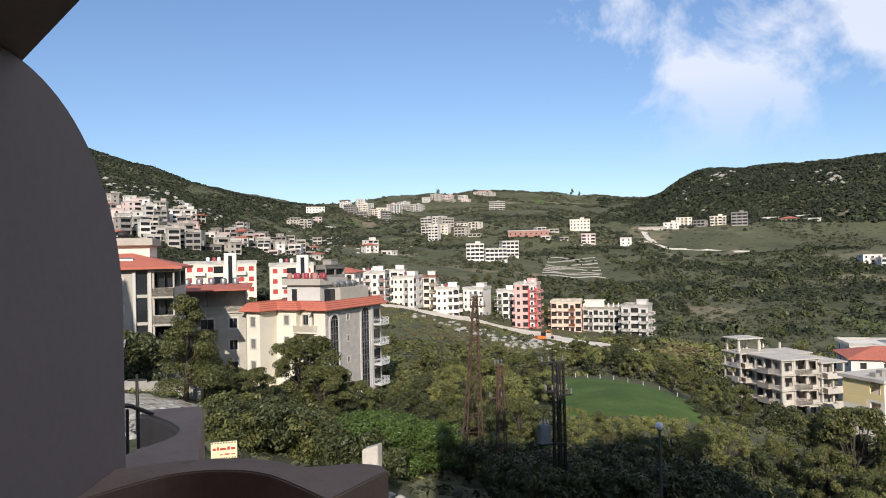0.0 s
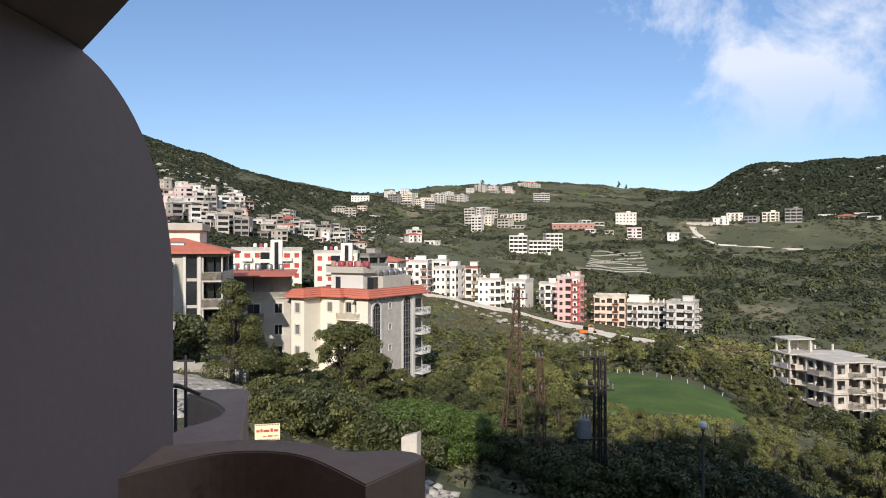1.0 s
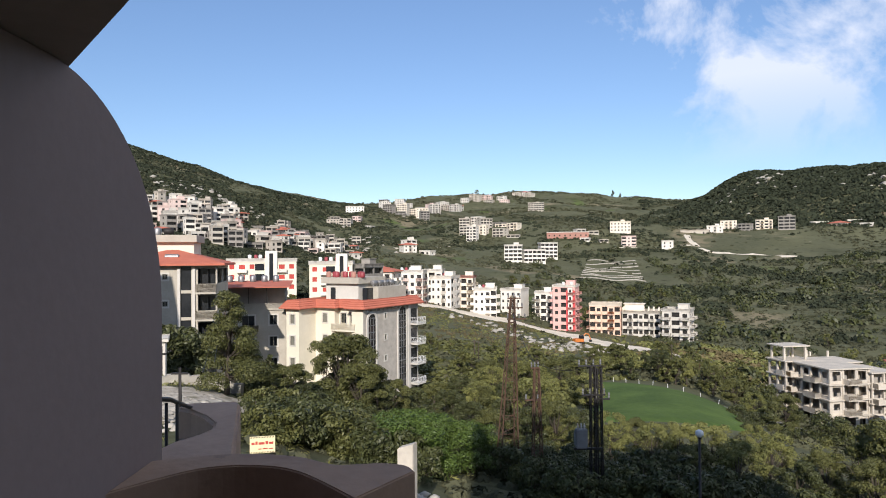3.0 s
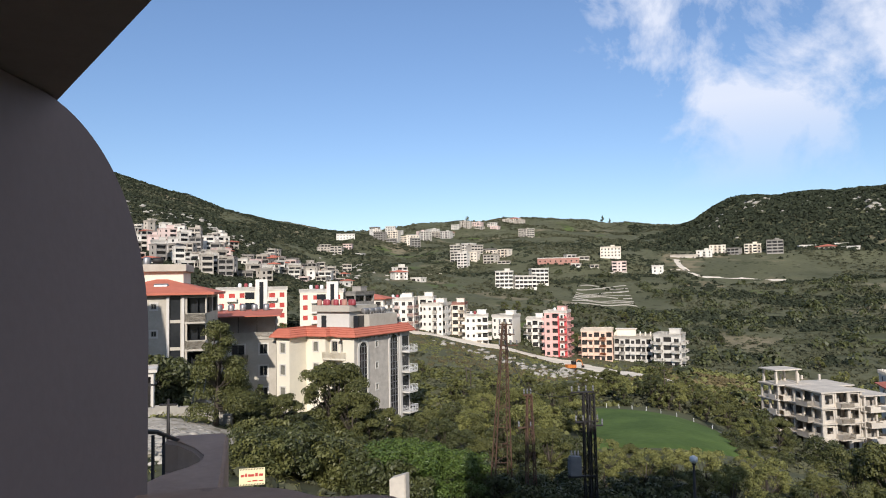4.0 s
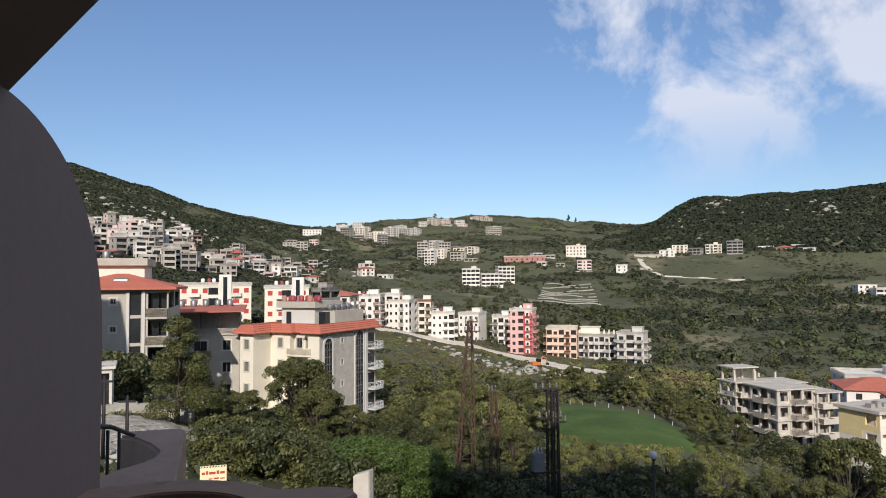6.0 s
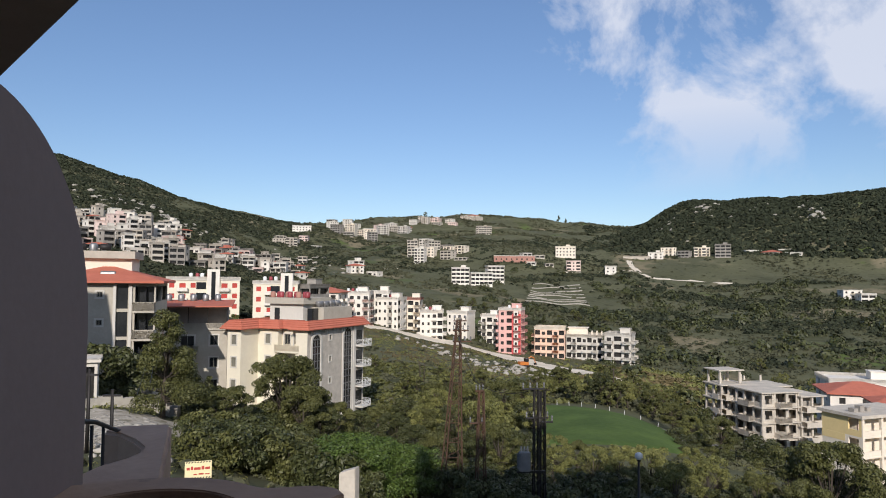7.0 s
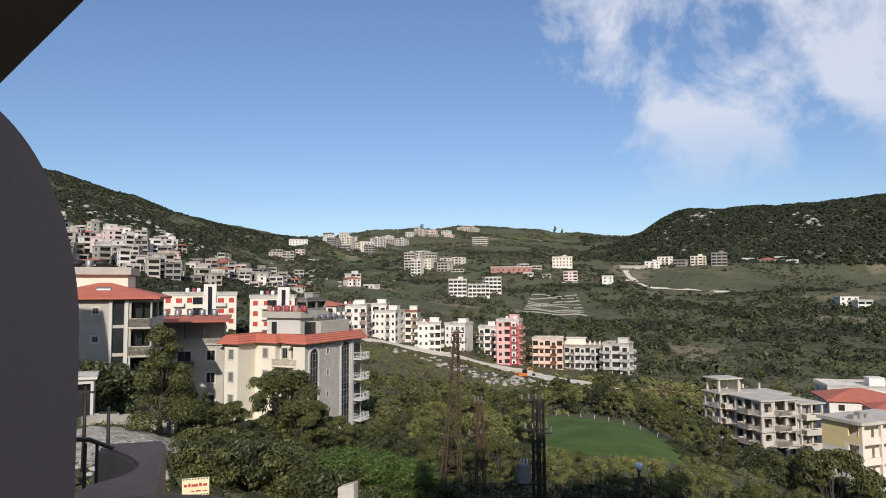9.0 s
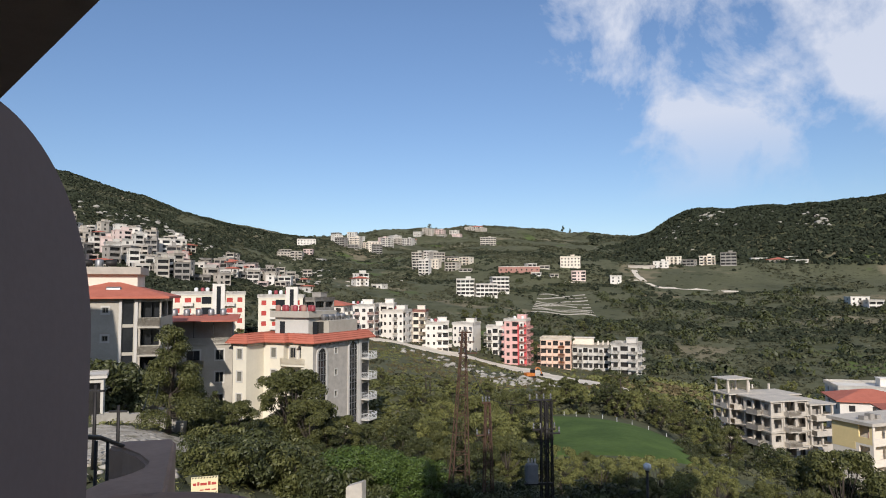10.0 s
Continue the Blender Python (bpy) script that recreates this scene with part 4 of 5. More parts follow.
ub = concrete_frame(82.0, 138.0, -34.4, 9, 8.6, 10.4, 4, 3.06, 3, 4, "unfinished raw concrete apartment block with open floors", seed=4, hut=False, balconies=(1,), at=(-2.3, -2.5, 0))
concrete_frame(0, 0, 0, 0, 6.3, 5.2, 4, 3.06, 2, 2, "", seed=5, base=ub, at=(-5.2, 5.3, 0.04), balconies=(0,))
concrete_frame(0, 0, 0, 0, 5.2, 8.6, 4, 3.06, 2, 3, "", seed=7, base=ub, at=(4.9, -4.0, -0.9), balconies=(0, 1), hut=False)
concrete_frame(0, 0, 0, 0, 8.2, 7.0, 4, 3.06, 2, 2, "", seed=8, base=ub, at=(3.2, 4.3, -0.3), balconies=(0,), hut=False)
concrete_frame(73.5, 152.0, -34.0, 9, 9.0, 6.0, 1, 3.4, 3, 2, "low unfinished concrete shelter beside the larger block", seed=6, hut=False)

# ochre and white house with open balconies
def ochre_house():
    """A house of stacked open loggias between white piers, its end wall ochre above and white below."""
    base = thing("apartment_building", pose(73.5, 97.0, -33.0, 0, 0, 15), "white and ochre apartment house with deep open balconies", "apartment building")
    sh, floors, w, d = 3.12, 4, 13.0, 6.9
    H = sh * floors
    # end wall towards the unfinished block, with a loggia opening at its near end on every floor
    lower, upper = bmesh.new(), bmesh.new()
    turn = pose(0, d / 2, 0, 0, 0, -90)
    for f in range(-1, floors):
        z0, z1 = f * sh, (f + 1) * sh
        hole = [(1.2, d / 2 - 0.45, z0 + 0.95, z1 - 0.35)] if f >= 0 else []
        facade(upper if f == floors - 1 else lower, -d / 2, d / 2, 0, z0, z1, hole, 0.3, 0, turn)
    part("wall", lower, IVORY, base, "ivory plastered end wall")
    part("painted_wall", upper, OCHRE, base, "ochre painted upper wall")
    bm = bmesh.new()
    box(bm, -0.03, -0.005, 2.8, d, (floors - 1) * sh - 1.1, (floors - 1) * sh)
    part("painted_wall", bm, OCHRE, base, "ochre painted band")
    bm = bmesh.new()
    box(bm, 1.9, w, 2.0, d, -5, H - 0.1)
    part("inner_core", bm, IVORY, base, "shaded inner wall of the balconies")
    bm = bmesh.new()
    box(bm, 0.32, w, 0.05, d - 0.05, -6, 0)
    part("basement", bm, CONCRETE, base)
    for f in range(floors + 1):
        bm = bmesh.new()
        o = 0.55 if f == floors else 0.12
        box(bm, -o if f == floors else 0.31, w + o, -o, d + (o if f == floors else -0.05), f * sh - 0.22, f * sh + (0.28 if f == floors else 0.0))
        part("floor_slab", bm, CONCRETE if f == floors else IVORY, base)
    pier = bmesh.new()
    box(pier, -0.22, 0.22, -0.02, 0.42, -4, H - 0.22)
    pier = mesh_of("pier", pier, [IVORY])
    rail = bmesh.new()
    box(rail, -1.75, 1.75, 0.05, 0.2, 0.0, 0.9)
    rail = mesh_of("balcony_wall", rail, [IVORY])
    for k in range(4):
        child("pier", pier, base, pose(0.24 + 4.1 * k, -0.14, 0))
        for f in range(floors):
            if k < 3:
                child("balcony_wall", rail, base, pose(2.3 + 4.1 * k, -0.12, f * sh))
                put_window(base, pose(2.6 + 4.1 * k, 1.9, f * sh + 0.1), 1.5, 2.2, SHADE, BRICK if (f + k) % 3 == 0 else GLASS, False)
    for k in range(3):
        bm = bmesh.new()
        box(bm, 1.0 + 1.4 * k, 1.9 + 1.4 * k, 2.0, 3.0, H + 0.28, H + 0.9 + 0.3 * (k % 2))
        part("roof_block", bm, BLOCK, base)


ochre_house()
rx = F("apartment_building", 113, 150, -35, -22, 15, 13, 3, 3.15, WHITE, "white house with a broad red tiled roof", "wbw", "ww", roof="hip", skirt=6)
F("apartment_building", 106.5, 131, -33.6, -22, 8, 7, 3, 3.0, WHITE, "small white house with red tiled roof", "ww", "w", roof="hip", skirt=6)
F("apartment_building", 143, 186, -40, -20, 24, 14, 4, 2.9, WHITE, "long white apartment house behind red roofs", "wbwbw", "ww", skirt=8)


# ---- roads, field and yard ----
ROAD = [(-8, 258), (6, 262), (18, 268), (32, 272), (46, 267), (56, 254), (63, 238), (69, 220), (74, 200)]
ribbon("road", ROAD, 14.0, EARTH, "pale unpaved road along the apartment blocks", "road")
ribbon("track", [(247, 654), (236, 610), (238, 574), (267, 556), (294, 526)], 5.0, EARTH, "pale dirt track bending across the far fields", "track")
ribbon("track", [(163, 609), (197, 605), (231, 601)], 3.0, EARTH, "pale dirt track along a terrace", "track")
ribbon("track", [(-37, 566), (-10, 585), (12, 595)], 4.0, EARTH, "pale dirt track beside white houses", "track")
ribbon("street", [(40, 96), (52, 108), (64, 117), (74, 115), (88, 106)], 5.5, ASPHALT, "grey asphalt street below the unfinished block", "street")
for k in range(8):
    a, b = (100 + 3.2 * k, 466 + 11.0 * k), (146 + 2.4 * k, 463 + 11.5 * k)
    ribbon("terrace_wall", [a, ((a[0] + b[0]) / 2, (a[1] + b[1]) / 2 + 3 * math.sin(2.1 * k)), b], 0.6, ROCK, "low dry-stone terrace wall in the fields", "terrace wall", lift=0.6, skirt=1.2)


def field(name, near, far, mat, label):
    """A patch of crop draped between a near and a far edge."""
    n, m = 26, 20
    v = []
    for i in range(m + 1):
        t = i / m
        for j in range(n + 1):
            s = j / n
            x = (near[0][0] * (1 - s) + near[1][0] * s) * (1 - t) + (far[0][0] * (1 - s) + far[1][0] * s) * t
            y = (near[0][1] * (1 - s) + near[1][1] * s) * (1 - t) + (far[0][1] * (1 - s) + far[1][1] * s) * t
            y += 3.0 * math.sin(math.pi * s) * (t * 2 - 1)
            edge = i in (0, m) or j in (0, n)
            v.append((x, y, ground_z(x, y) + (-0.3 if edge else 0.2 + 0.07 * random.random())))
    f = [(i * (n + 1) + j, i * (n + 1) + j + 1, (i + 1) * (n + 1) + j + 1, (i + 1) * (n + 1) + j) for i in range(m) for j in range(n)]
    tagged(mesh_np(name, v, f, mat, smooth=True), label, "field", kind="structure")


field("crop_field", ((17, 76), (38, 78)), ((27, 117), (46, 104)), GRASS, "bright green field of young crop")
field("meadow", ((150, 330), (270, 300)), ((190, 430), (330, 400)), GROUND, "rough green meadow on the valley side")


# ---- villages across the valley ----
def village(az0, az1, d0, d1, count, floors, width, seed, label, mats=None, gap=1.25, sh=3.0):
    r = random.Random(seed)
    mats = mats or [HOUSE_WHITE, HOUSE_BEIGE, WHITE, PINK, CONCRETE, WHITE, BLOCK, HOUSE_BEIGE, BLOCK]
    done = []
    for _ in range(count * 30):
        if len(done) >= count:
            break
        az, dd = radians(r.uniform(az0, az1)), r.uniform(d0, d1)
        x, y = dd * math.sin(az), dd * math.cos(az)
        w = r.uniform(*width)
        if any(math.hypot(x - a, y - b) < gap * (w + c) / 2 for a, b, c in done):
            continue
        done.append((x, y, w))
        d = w * r.uniform(0.7, 1.0)
        n = r.randint(*floors)
        m = r.choice(mats)
        bays = r.choice({1: ("w", "l"), 2: ("wl", "lb", "ll"), 3: ("wbw", "lbl", "blb"), 4: ("wbbw", "lblb")}[max(1, min(4, int(w / 3.4)))])
        if m in (BLOCK, CONCRETE):
            bays = bays.replace("w", "l").replace("b", "l")
        z = min(ground_z(x + a * d / 2, y + b * d / 2) for a in (-1, 1) for b in (-1, 1))
        block_of_flats("house", x, y, z + 0.3, math.degrees(math.atan2(-x, y)) + r.uniform(-35, 35), w, d, n, sh, m, label, bays, "w", group="hillside houses", skirt=5, hut=n > 2 and r.random() < 0.5,
                       roof="hip" if m is not BLOCK and r.random() < 0.12 else "flat", rail_top=r.choice((0.3, 0.6, 0.9)), category="house", win=(1.3, 1.4))


village(-25.5, -16.5, 360, 545, 88, (1, 3), (5.2, 9.5), 11, "flat-roofed pale house in the hillside town")
village(-18.0, -13.0, 370, 470, 22, (1, 2), (5, 8), 12, "flat-roofed pale house on the town's edge")
village(-14.0, -7.0, 420, 600, 56, (1, 2), (4.8, 8.5), 13, "small flat-roofed house in the row below the hill")
village(-9.5, -4.0, 770, 840, 6, (1, 3), (9, 14), 14, "white house on the slope above the valley")
village(-5.2, -2.6, 1185, 1235, 6, (3, 5), (13, 19), 15, "apartment house on the far ridge")
village(-4.2, -0.8, 880, 950, 6, (2, 5), (12, 17), 16, "unfinished grey apartment house below the ridge", [CONCRETE, BLOCK, IVORY])
village(-1.5, 2.2, 1030, 1190, 9, (3, 5), (12, 18), 17, "apartment house on the far slope", [HOUSE_BEIGE, CONCRETE, HOUSE_WHITE, PINK])
village(2.4, 6.2, 1205, 1240, 8, (2, 4), (12, 18), 18, "flat-roofed house on the hilltop village")
village(6.6, 8.0, 1300, 1335, 4, (2, 3), (16, 24), 19, "long pale building on the hilltop")
village(2.2, 4.2, 665, 745, 6, (3, 5), (10, 15), 20, "pale apartment house in the valley hamlet", [IVORY, WHITE, CONCRETE])
village(5.3, 7.0, 670, 760, 5, (1, 3), (10, 14), 21, "house in the valley hamlet", [BLOCK, IVORY, CONCRETE])
village(11.5, 14.2, 640, 670, 4, (1, 2), (8, 13), 22, "low house beside the long red-fronted hall")
village(23.8, 26.6, 728, 745, 5, (2, 3), (11, 16), 23, "unfinished house on the far terrace", [CONCRETE, IVORY, BLOCK])
village(30.0, 33.2, 770, 790, 4, (1, 2), (12, 17), 24, "white house under the wooded hill", [WHITE, IVORY])
village(35.8, 37.8, 535, 548, 3, (1, 2), (9, 13), 25, "low white house in the far meadow", [WHITE])
village(-3.0, -0.2, 525, 595, 3, (1, 3), (9, 13), 26, "white house beside the valley track", [WHITE])

# single buildings that stand out
F("hotel", 184, 664, 25.5, -15, 20, 13, 3, 3.2, IVORY, "ivory hotel with rows of windows above the fields", "wwwwww", "ww", skirt=6, category="hotel")
F("hall", 127, 645, 20, -11, 40, 14, 1, 4.5, BRICK, "long low hall with red front and white roof", "wwwwwwww", "ww", skirt=6, hut=False, slab=WHITE, rail_top=0.5, category="hall")
F("apartment_building", 162, 1084, 77, -8, 26, 14, 4, 3.2, CONCRETE, "grey apartment block with five stair towers on the slope", "llllll", "ll", skirt=8)
F("apartment_building", -110, 880, 60, 6, 24, 13, 3, 3.2, WHITE, "white apartment block on the slope below the ridge", "wwwwww", "ww", skirt=8, hut=False)
for k, (x, y, w) in enumerate(((60, 525, 14), (76, 522, 17), (91, 547, 14))):
    F("unfinished_building", x, y, ground_z(x, y) - 0.2, -8 + 6 * k, w, 11, 4 if k != 1 else 3, 3.1, WHITE, "unfinished white block with open bays in the fields", "lllll" if k == 1 else "llll", "lll", skirt=6, hut=k == 0, category="unfinished building")
F("house", 179, 618, 10, -14, 13, 10, 3, 3.0, PINK, "rose-coloured house among trees", "lwl", "w", skirt=5, hut=False, category="house")
F("house", 209, 600, 8, -16, 10, 9, 2, 3.0, WHITE, "white cube house beside a track", "ww", "w", skirt=4, hut=False, category="house")
F("house", 258, 662, 22, -20, 26, 9, 1, 4.0, HOUSE_BEIGE, "long low beige wall and shed at a bend", "www", "w", skirt=4, hut=False, category="shed")
F("house", 277, 658, 24, -22, 15, 9, 2, 3.0, WHITE, "white house beside the long beige shed", "wbw", "w", skirt=4, category="house")
F("house", 346, 652, 26, -26, 15, 11, 4, 3.2, BLOCK, "brown unfinished block on the far terrace", "lll", "ll", skirt=5, category="house")


# ---- trees and scrub ----
def leaf_cloud(rs, centres, radii, count, size, flat=0.75):
    """Small folded leaves strewn over the skins of clumps: verts and quads."""
    k = rs.choice(len(centres), count, p=radii ** 2 / (radii ** 2).sum())
    u = rs.normal(size=(count, 3))
    u /= np.linalg.norm(u, axis=1)[:, None]
    u[:, 2] = np.where(u[:, 2] < -0.45, -u[:, 2], u[:, 2])
    rr = radii[k] * (0.3 + 0.75 * np.sqrt(rs.random_sample(count)))
    p = centres[k] + u * rr[:, None] * np.array([1, 1, flat])
    t = np.cross(u, rs.normal(size=(count, 3)))
    t /= np.linalg.norm(t, axis=1)[:, None] + 1e-9
    n = u + 0.9 * rs.normal(size=(count, 3))
    n /= np.linalg.norm(n, axis=1)[:, None]
    b = np.cross(n, t)
    b /= np.linalg.norm(b, axis=1)[:, None] + 1e-9
    s = (size * (0.6 + 0.8 * rs.random_sample(count)))[:, None]
    v = np.stack([p - t * s, p - b * s * 0.45 + n * s * 0.1, p + t * s - n * s * 0.18, p + b * s * 0.45 + n * s * 0.1], 1).reshape(-1, 3)
    f = np.arange(count * 4).reshape(-1, 4)
    return v, f


def make_tree(name, h, spread, leaf_mat, count, size, seed, label, shape="round", group="valley trees"):
    """One tree at the origin: tapered trunk, limbs and a crown of leaf clumps."""
    rs = np.random.RandomState(seed)
    base = thing(name, pose(0, 0, -3000), label, "bush" if name == "bush" else "tree", group)
    bm = bmesh.new()
    lean = rs.normal(0, 0.03 * h, 2)
    th = h * (0.35 if shape != "bush" else 0.2)
    tube(bm, [(0, 0, -0.6), (lean[0] * 0.3, lean[1] * 0.3, th * 0.5), (lean[0], lean[1], th), (lean[0] * 1.5, lean[1] * 1.5, h * 0.75)], [0.03 * h, 0.022 * h, 0.017 * h, 0.005 * h], 7)
    n = 34 if shape == "round" else 40
    cs, ra = [], []
    for i in range(n):
        a, q = rs.uniform(0, 6.28), rs.random_sample()
        if shape == "tall":
            z = h * (0.15 + 0.8 * (i + 0.5) / n)
            r = spread * (1.05 - 0.85 * (i / n)) * 0.78 * q ** 0.4
            s = spread * (0.36 - 0.2 * i / n) * rs.uniform(0.6, 1.25)
        elif shape == "bush":
            z = h * rs.uniform(0.15, 0.72)
            r = spread * 0.85 * math.sqrt(q) * (1.1 - 0.5 * z / h)
            s = spread * rs.uniform(0.14, 0.3)
        else:
            z = h * rs.uniform(0.26, 0.95)
            r = spread * 0.86 * q ** 0.4 * math.sqrt(max(0.05, 1 - ((z / h - 0.5) / 0.52) ** 2))
            s = spread * rs.uniform(0.13, 0.27)
        c = (lean[0] + r * math.cos(a), lean[1] + r * math.sin(a), z)
        cs.append(c), ra.append(s)
        tube(bm, [(lean[0], lean[1], min(th, z * 0.8)), ((lean[0] + c[0]) / 2, (lean[1] + c[1]) / 2, (min(th, z * 0.8) + z) / 2 * 0.97), c], [0.007 * h, 0.004 * h, 0.0015 * h], 4)
    part("trunk", bm, BARK, base, smooth=True)
    v, f = leaf_cloud(rs, np.array(cs), np.array(ra), count, size)
    mesh_np("crown", v, f, leaf_mat, base)
    return base


def near_road(x, y, r=10.0):
    """True within r metres of the pale road's line, or just below it."""
    x, y = np.asarray(x, float), np.asarray(y, float)
    hit = np.zeros(x.shape, bool)
    for (ax, ay), (bx, by) in zip(ROAD, ROAD[1:]):
        t = np.clip(((x - ax) * (bx - ax) + (y - ay) * (by - ay)) / ((bx - ax) ** 2 + (by - ay) ** 2), 0, 1)
        hit |= np.hypot(x - ax - t * (bx - ax), y - ay - t * (by - ay)) < r
    return hit


def stand(tree, x, y, s=1.0, turn=0.0, sink=0.1):
    """A copy of a tree on the ground at x, y."""
    if near_road(x, y, 16):
        return None
    ob = copy_thing(tree, Matrix.Identity(4))
    ob.matrix_basis = pose(x, y, ground_z(x, y) - sink, 0, 0, turn) @ Matrix.Scale(s, 4)
    return ob


def remove(tree):
    for o in (*tree.children_recursive, tree):
        bpy.data.objects.remove(o)


ROUND_A = make_tree("tree", 8.0, 3.7, LEAF, 15000, 0.115, 1, "leafy green broadleaf tree on the valley slope")
ROUND_B = make_tree("tree", 7.0, 3.8, LEAF_DARK, 14000, 0.115, 2, "dark green broadleaf tree on the valley slope")
YOUNG = make_tree("tree", 6.0, 2.7, LEAF_YOUNG, 6500, 0.1, 3, "yellow-green spring tree with thin foliage")
TALL = make_tree("tree", 10.0, 3.9, LEAF, 24000, 0.105, 4, "tall dark green tree beside the grey houses", "tall")
BRIGHT = make_tree("bush", 5.5, 4.2, LEAF_BRIGHT, 15000, 0.1, 5, "dense bright green rounded bush below the balcony", "bush")
BUSH_A = make_tree("bush", 3.6, 2.6, LEAF_DARK, 3600, 0.125, 6, "dense dark green bush on the slope", "bush")
BUSH_B = make_tree("bush", 3.0, 2.4, LEAF, 3400, 0.125, 7, "green bush on the slope", "bush")
FAR_A = make_tree("tree", 7.0, 3.4, LEAF, 700, 0.42, 8, "green tree among the fields")
FAR_B = make_tree("tree", 6.0, 3.2, LEAF_YOUNG, 700, 0.40, 9, "pale spring-green tree among the fields")
FAR_C = make_tree("tree", 8.0, 3.0, LEAF_DARK, 700, 0.42, 10, "dark tree among the fields", "tall")


def polar(az, d):
    return d * math.sin(radians(az)), d * math.cos(radians(az))


def plant():
    """Trees by bearing and distance from the balcony."""
    r = random.Random(5)
    for tree, az, d, s in ((TALL, -17.7, 53, 0.80), (BUSH_A, -20.4, 68, 1.5), (BUSH_A, -21.9, 70, 1.7), (ROUND_A, -12.8, 58, 0.52), (BUSH_A, -15.4, 56, 0.9), (BUSH_A, -14.3, 60, 1.0),
                           (ROUND_A, -8.9, 66, 1.0), (ROUND_A, -7.2, 68, 0.76), (ROUND_B, -11.3, 60, 0.45), (ROUND_B, -5.4, 70, 0.6), (ROUND_B, -3.6, 74, 0.5),
                           (BRIGHT, -3.0, 40, 0.74), (BRIGHT, 0.2, 42, 0.76), (BRIGHT, 2.4, 46, 0.72), (BRIGHT, -1.2, 48, 0.75),
                           (YOUNG, 17.5, 50, 0.62), (YOUNG, 19.6, 49, 0.72), (YOUNG, 22.3, 52, 0.75), (YOUNG, 24.0, 47, 0.7), (YOUNG, 26.4, 54, 0.75), (ROUND_A, 30.5, 56, 0.5),
                           (ROUND_A, 33.5, 53, 0.62), (ROUND_A, 36.5, 50, 0.6), (ROUND_A, 39.0, 54, 0.7), (BUSH_A, 30.7, 119, 1.7), (ROUND_B, 28.4, 134, 0.55), (ROUND_B, 26.2, 122, 0.5),
                           (ROUND_B, 25.0, 130, 0.6), (ROUND_A, -12.9, 52, 0.5), (ROUND_B, -11.6, 50, 0.42), (ROUND_A, -7.9, 62, 0.98), (ROUND_A, -6.6, 58, 0.78), (ROUND_B, -6.4, 61, 0.74), (ROUND_B, -5.2, 58, 0.6), (ROUND_A, -4.4, 62, 0.6),
                           (ROUND_B, -2.4, 66, 0.62), (ROUND_A, -0.6, 72, 0.62), (ROUND_B, 1.2, 66, 0.66), (ROUND_A, 3.4, 76, 0.66), (ROUND_B, 5.2, 84, 0.74), (ROUND_A, 7.2, 92, 0.85), (ROUND_B, 8.8, 100, 0.8), (ROUND_A, 10.4, 106, 0.8),
                           (ROUND_B, 1.8, 104, 0.6), (ROUND_A, 4.0, 112, 0.7), (ROUND_B, 6.2, 122, 0.58), (ROUND_A, 8.4, 132, 0.55), (ROUND_B, 11.6, 128, 0.62), (ROUND_A, 12.8, 138, 0.6), (YOUNG, 13.8, 122, 0.8), (YOUNG, 16.2, 128, 0.85),
                           (ROUND_A, 15.0, 140, 0.7), (ROUND_B, 18.4, 134, 0.75), (YOUNG, 20.6, 130, 0.9), (ROUND_A, 22.2, 128, 0.7), (ROUND_A, 24.2, 118, 0.7), (ROUND_A, 27.6, 100, 0.65), (ROUND_A, 32.2, 62, 0.8), (ROUND_A, 35.0, 60, 1.0), (ROUND_B, 37.6, 62, 1.05), (YOUNG, 33.6, 66, 1.1),
                           (ROUND_A, 5.0, 52, 0.5), (ROUND_B, 7.6, 54, 0.55), (ROUND_A, 10.2, 56, 0.56), (ROUND_B, 12.4, 52, 0.5), (YOUNG, 14.6, 54, 0.7), (ROUND_A, 16.4, 58, 0.4), (ROUND_A, 20.8, 44, 0.42), (ROUND_B, 28.4, 48, 0.5),
                           (ROUND_B, 3.0, 58, 0.55), (ROUND_B, 6.0, 64, 0.6), (FAR_C, 14.9, 1440, 1.7), (FAR_C, 15.5, 1450, 1.4), (FAR_A, 3.4, 1430, 1.5)):
        stand(tree, *polar(az, d), s * r.uniform(0.93, 1.07), r.uniform(0, 360))
    # thickets: bearing, distance, number, kinds, size
    for az0, az1, d0, d1, n, kinds, s0, s1 in (
            (-16, -3, 38, 56, 40, (BUSH_A, BUSH_A, BUSH_B), 0.7, 1.05), (-3, 9, 36, 62, 36, (BUSH_A, BUSH_B, BUSH_A), 0.6, 1.0), (9, 30, 34, 48, 36, (BUSH_A, BUSH_A, BUSH_B), 0.5, 0.95),
            (26, 42, 36, 56, 26, (BUSH_B, YOUNG, BUSH_A), 0.5, 0.8), (-3, 13, 62, 100, 52, (BUSH_A, BUSH_B, BUSH_A, YOUNG), 0.6, 1.1), (-2, 13, 100, 165, 34, (FAR_A, FAR_B, BUSH_B, BUSH_A), 0.4, 0.75),
            (13, 27, 122, 165, 44, (FAR_A, FAR_B, FAR_C, FAR_A), 0.4, 0.75), (17.5, 32, 165, 225, 22, (FAR_A, FAR_B, FAR_A), 0.45, 0.85), (22, 42, 190, 330, 24, (FAR_B, FAR_B, FAR_A), 0.5, 0.95),
            (24, 30, 64, 110, 12, (YOUNG, BUSH_A, BUSH_B), 0.5, 0.8), (-24, -14, 86, 130, 12, (FAR_A, FAR_C), 0.5, 0.8), (-25, -6, 130, 195, 24, (FAR_A, FAR_C), 0.5, 0.9), (5, 24, 305, 420, 22, (FAR_A, FAR_C, FAR_A), 0.6, 1.0)):
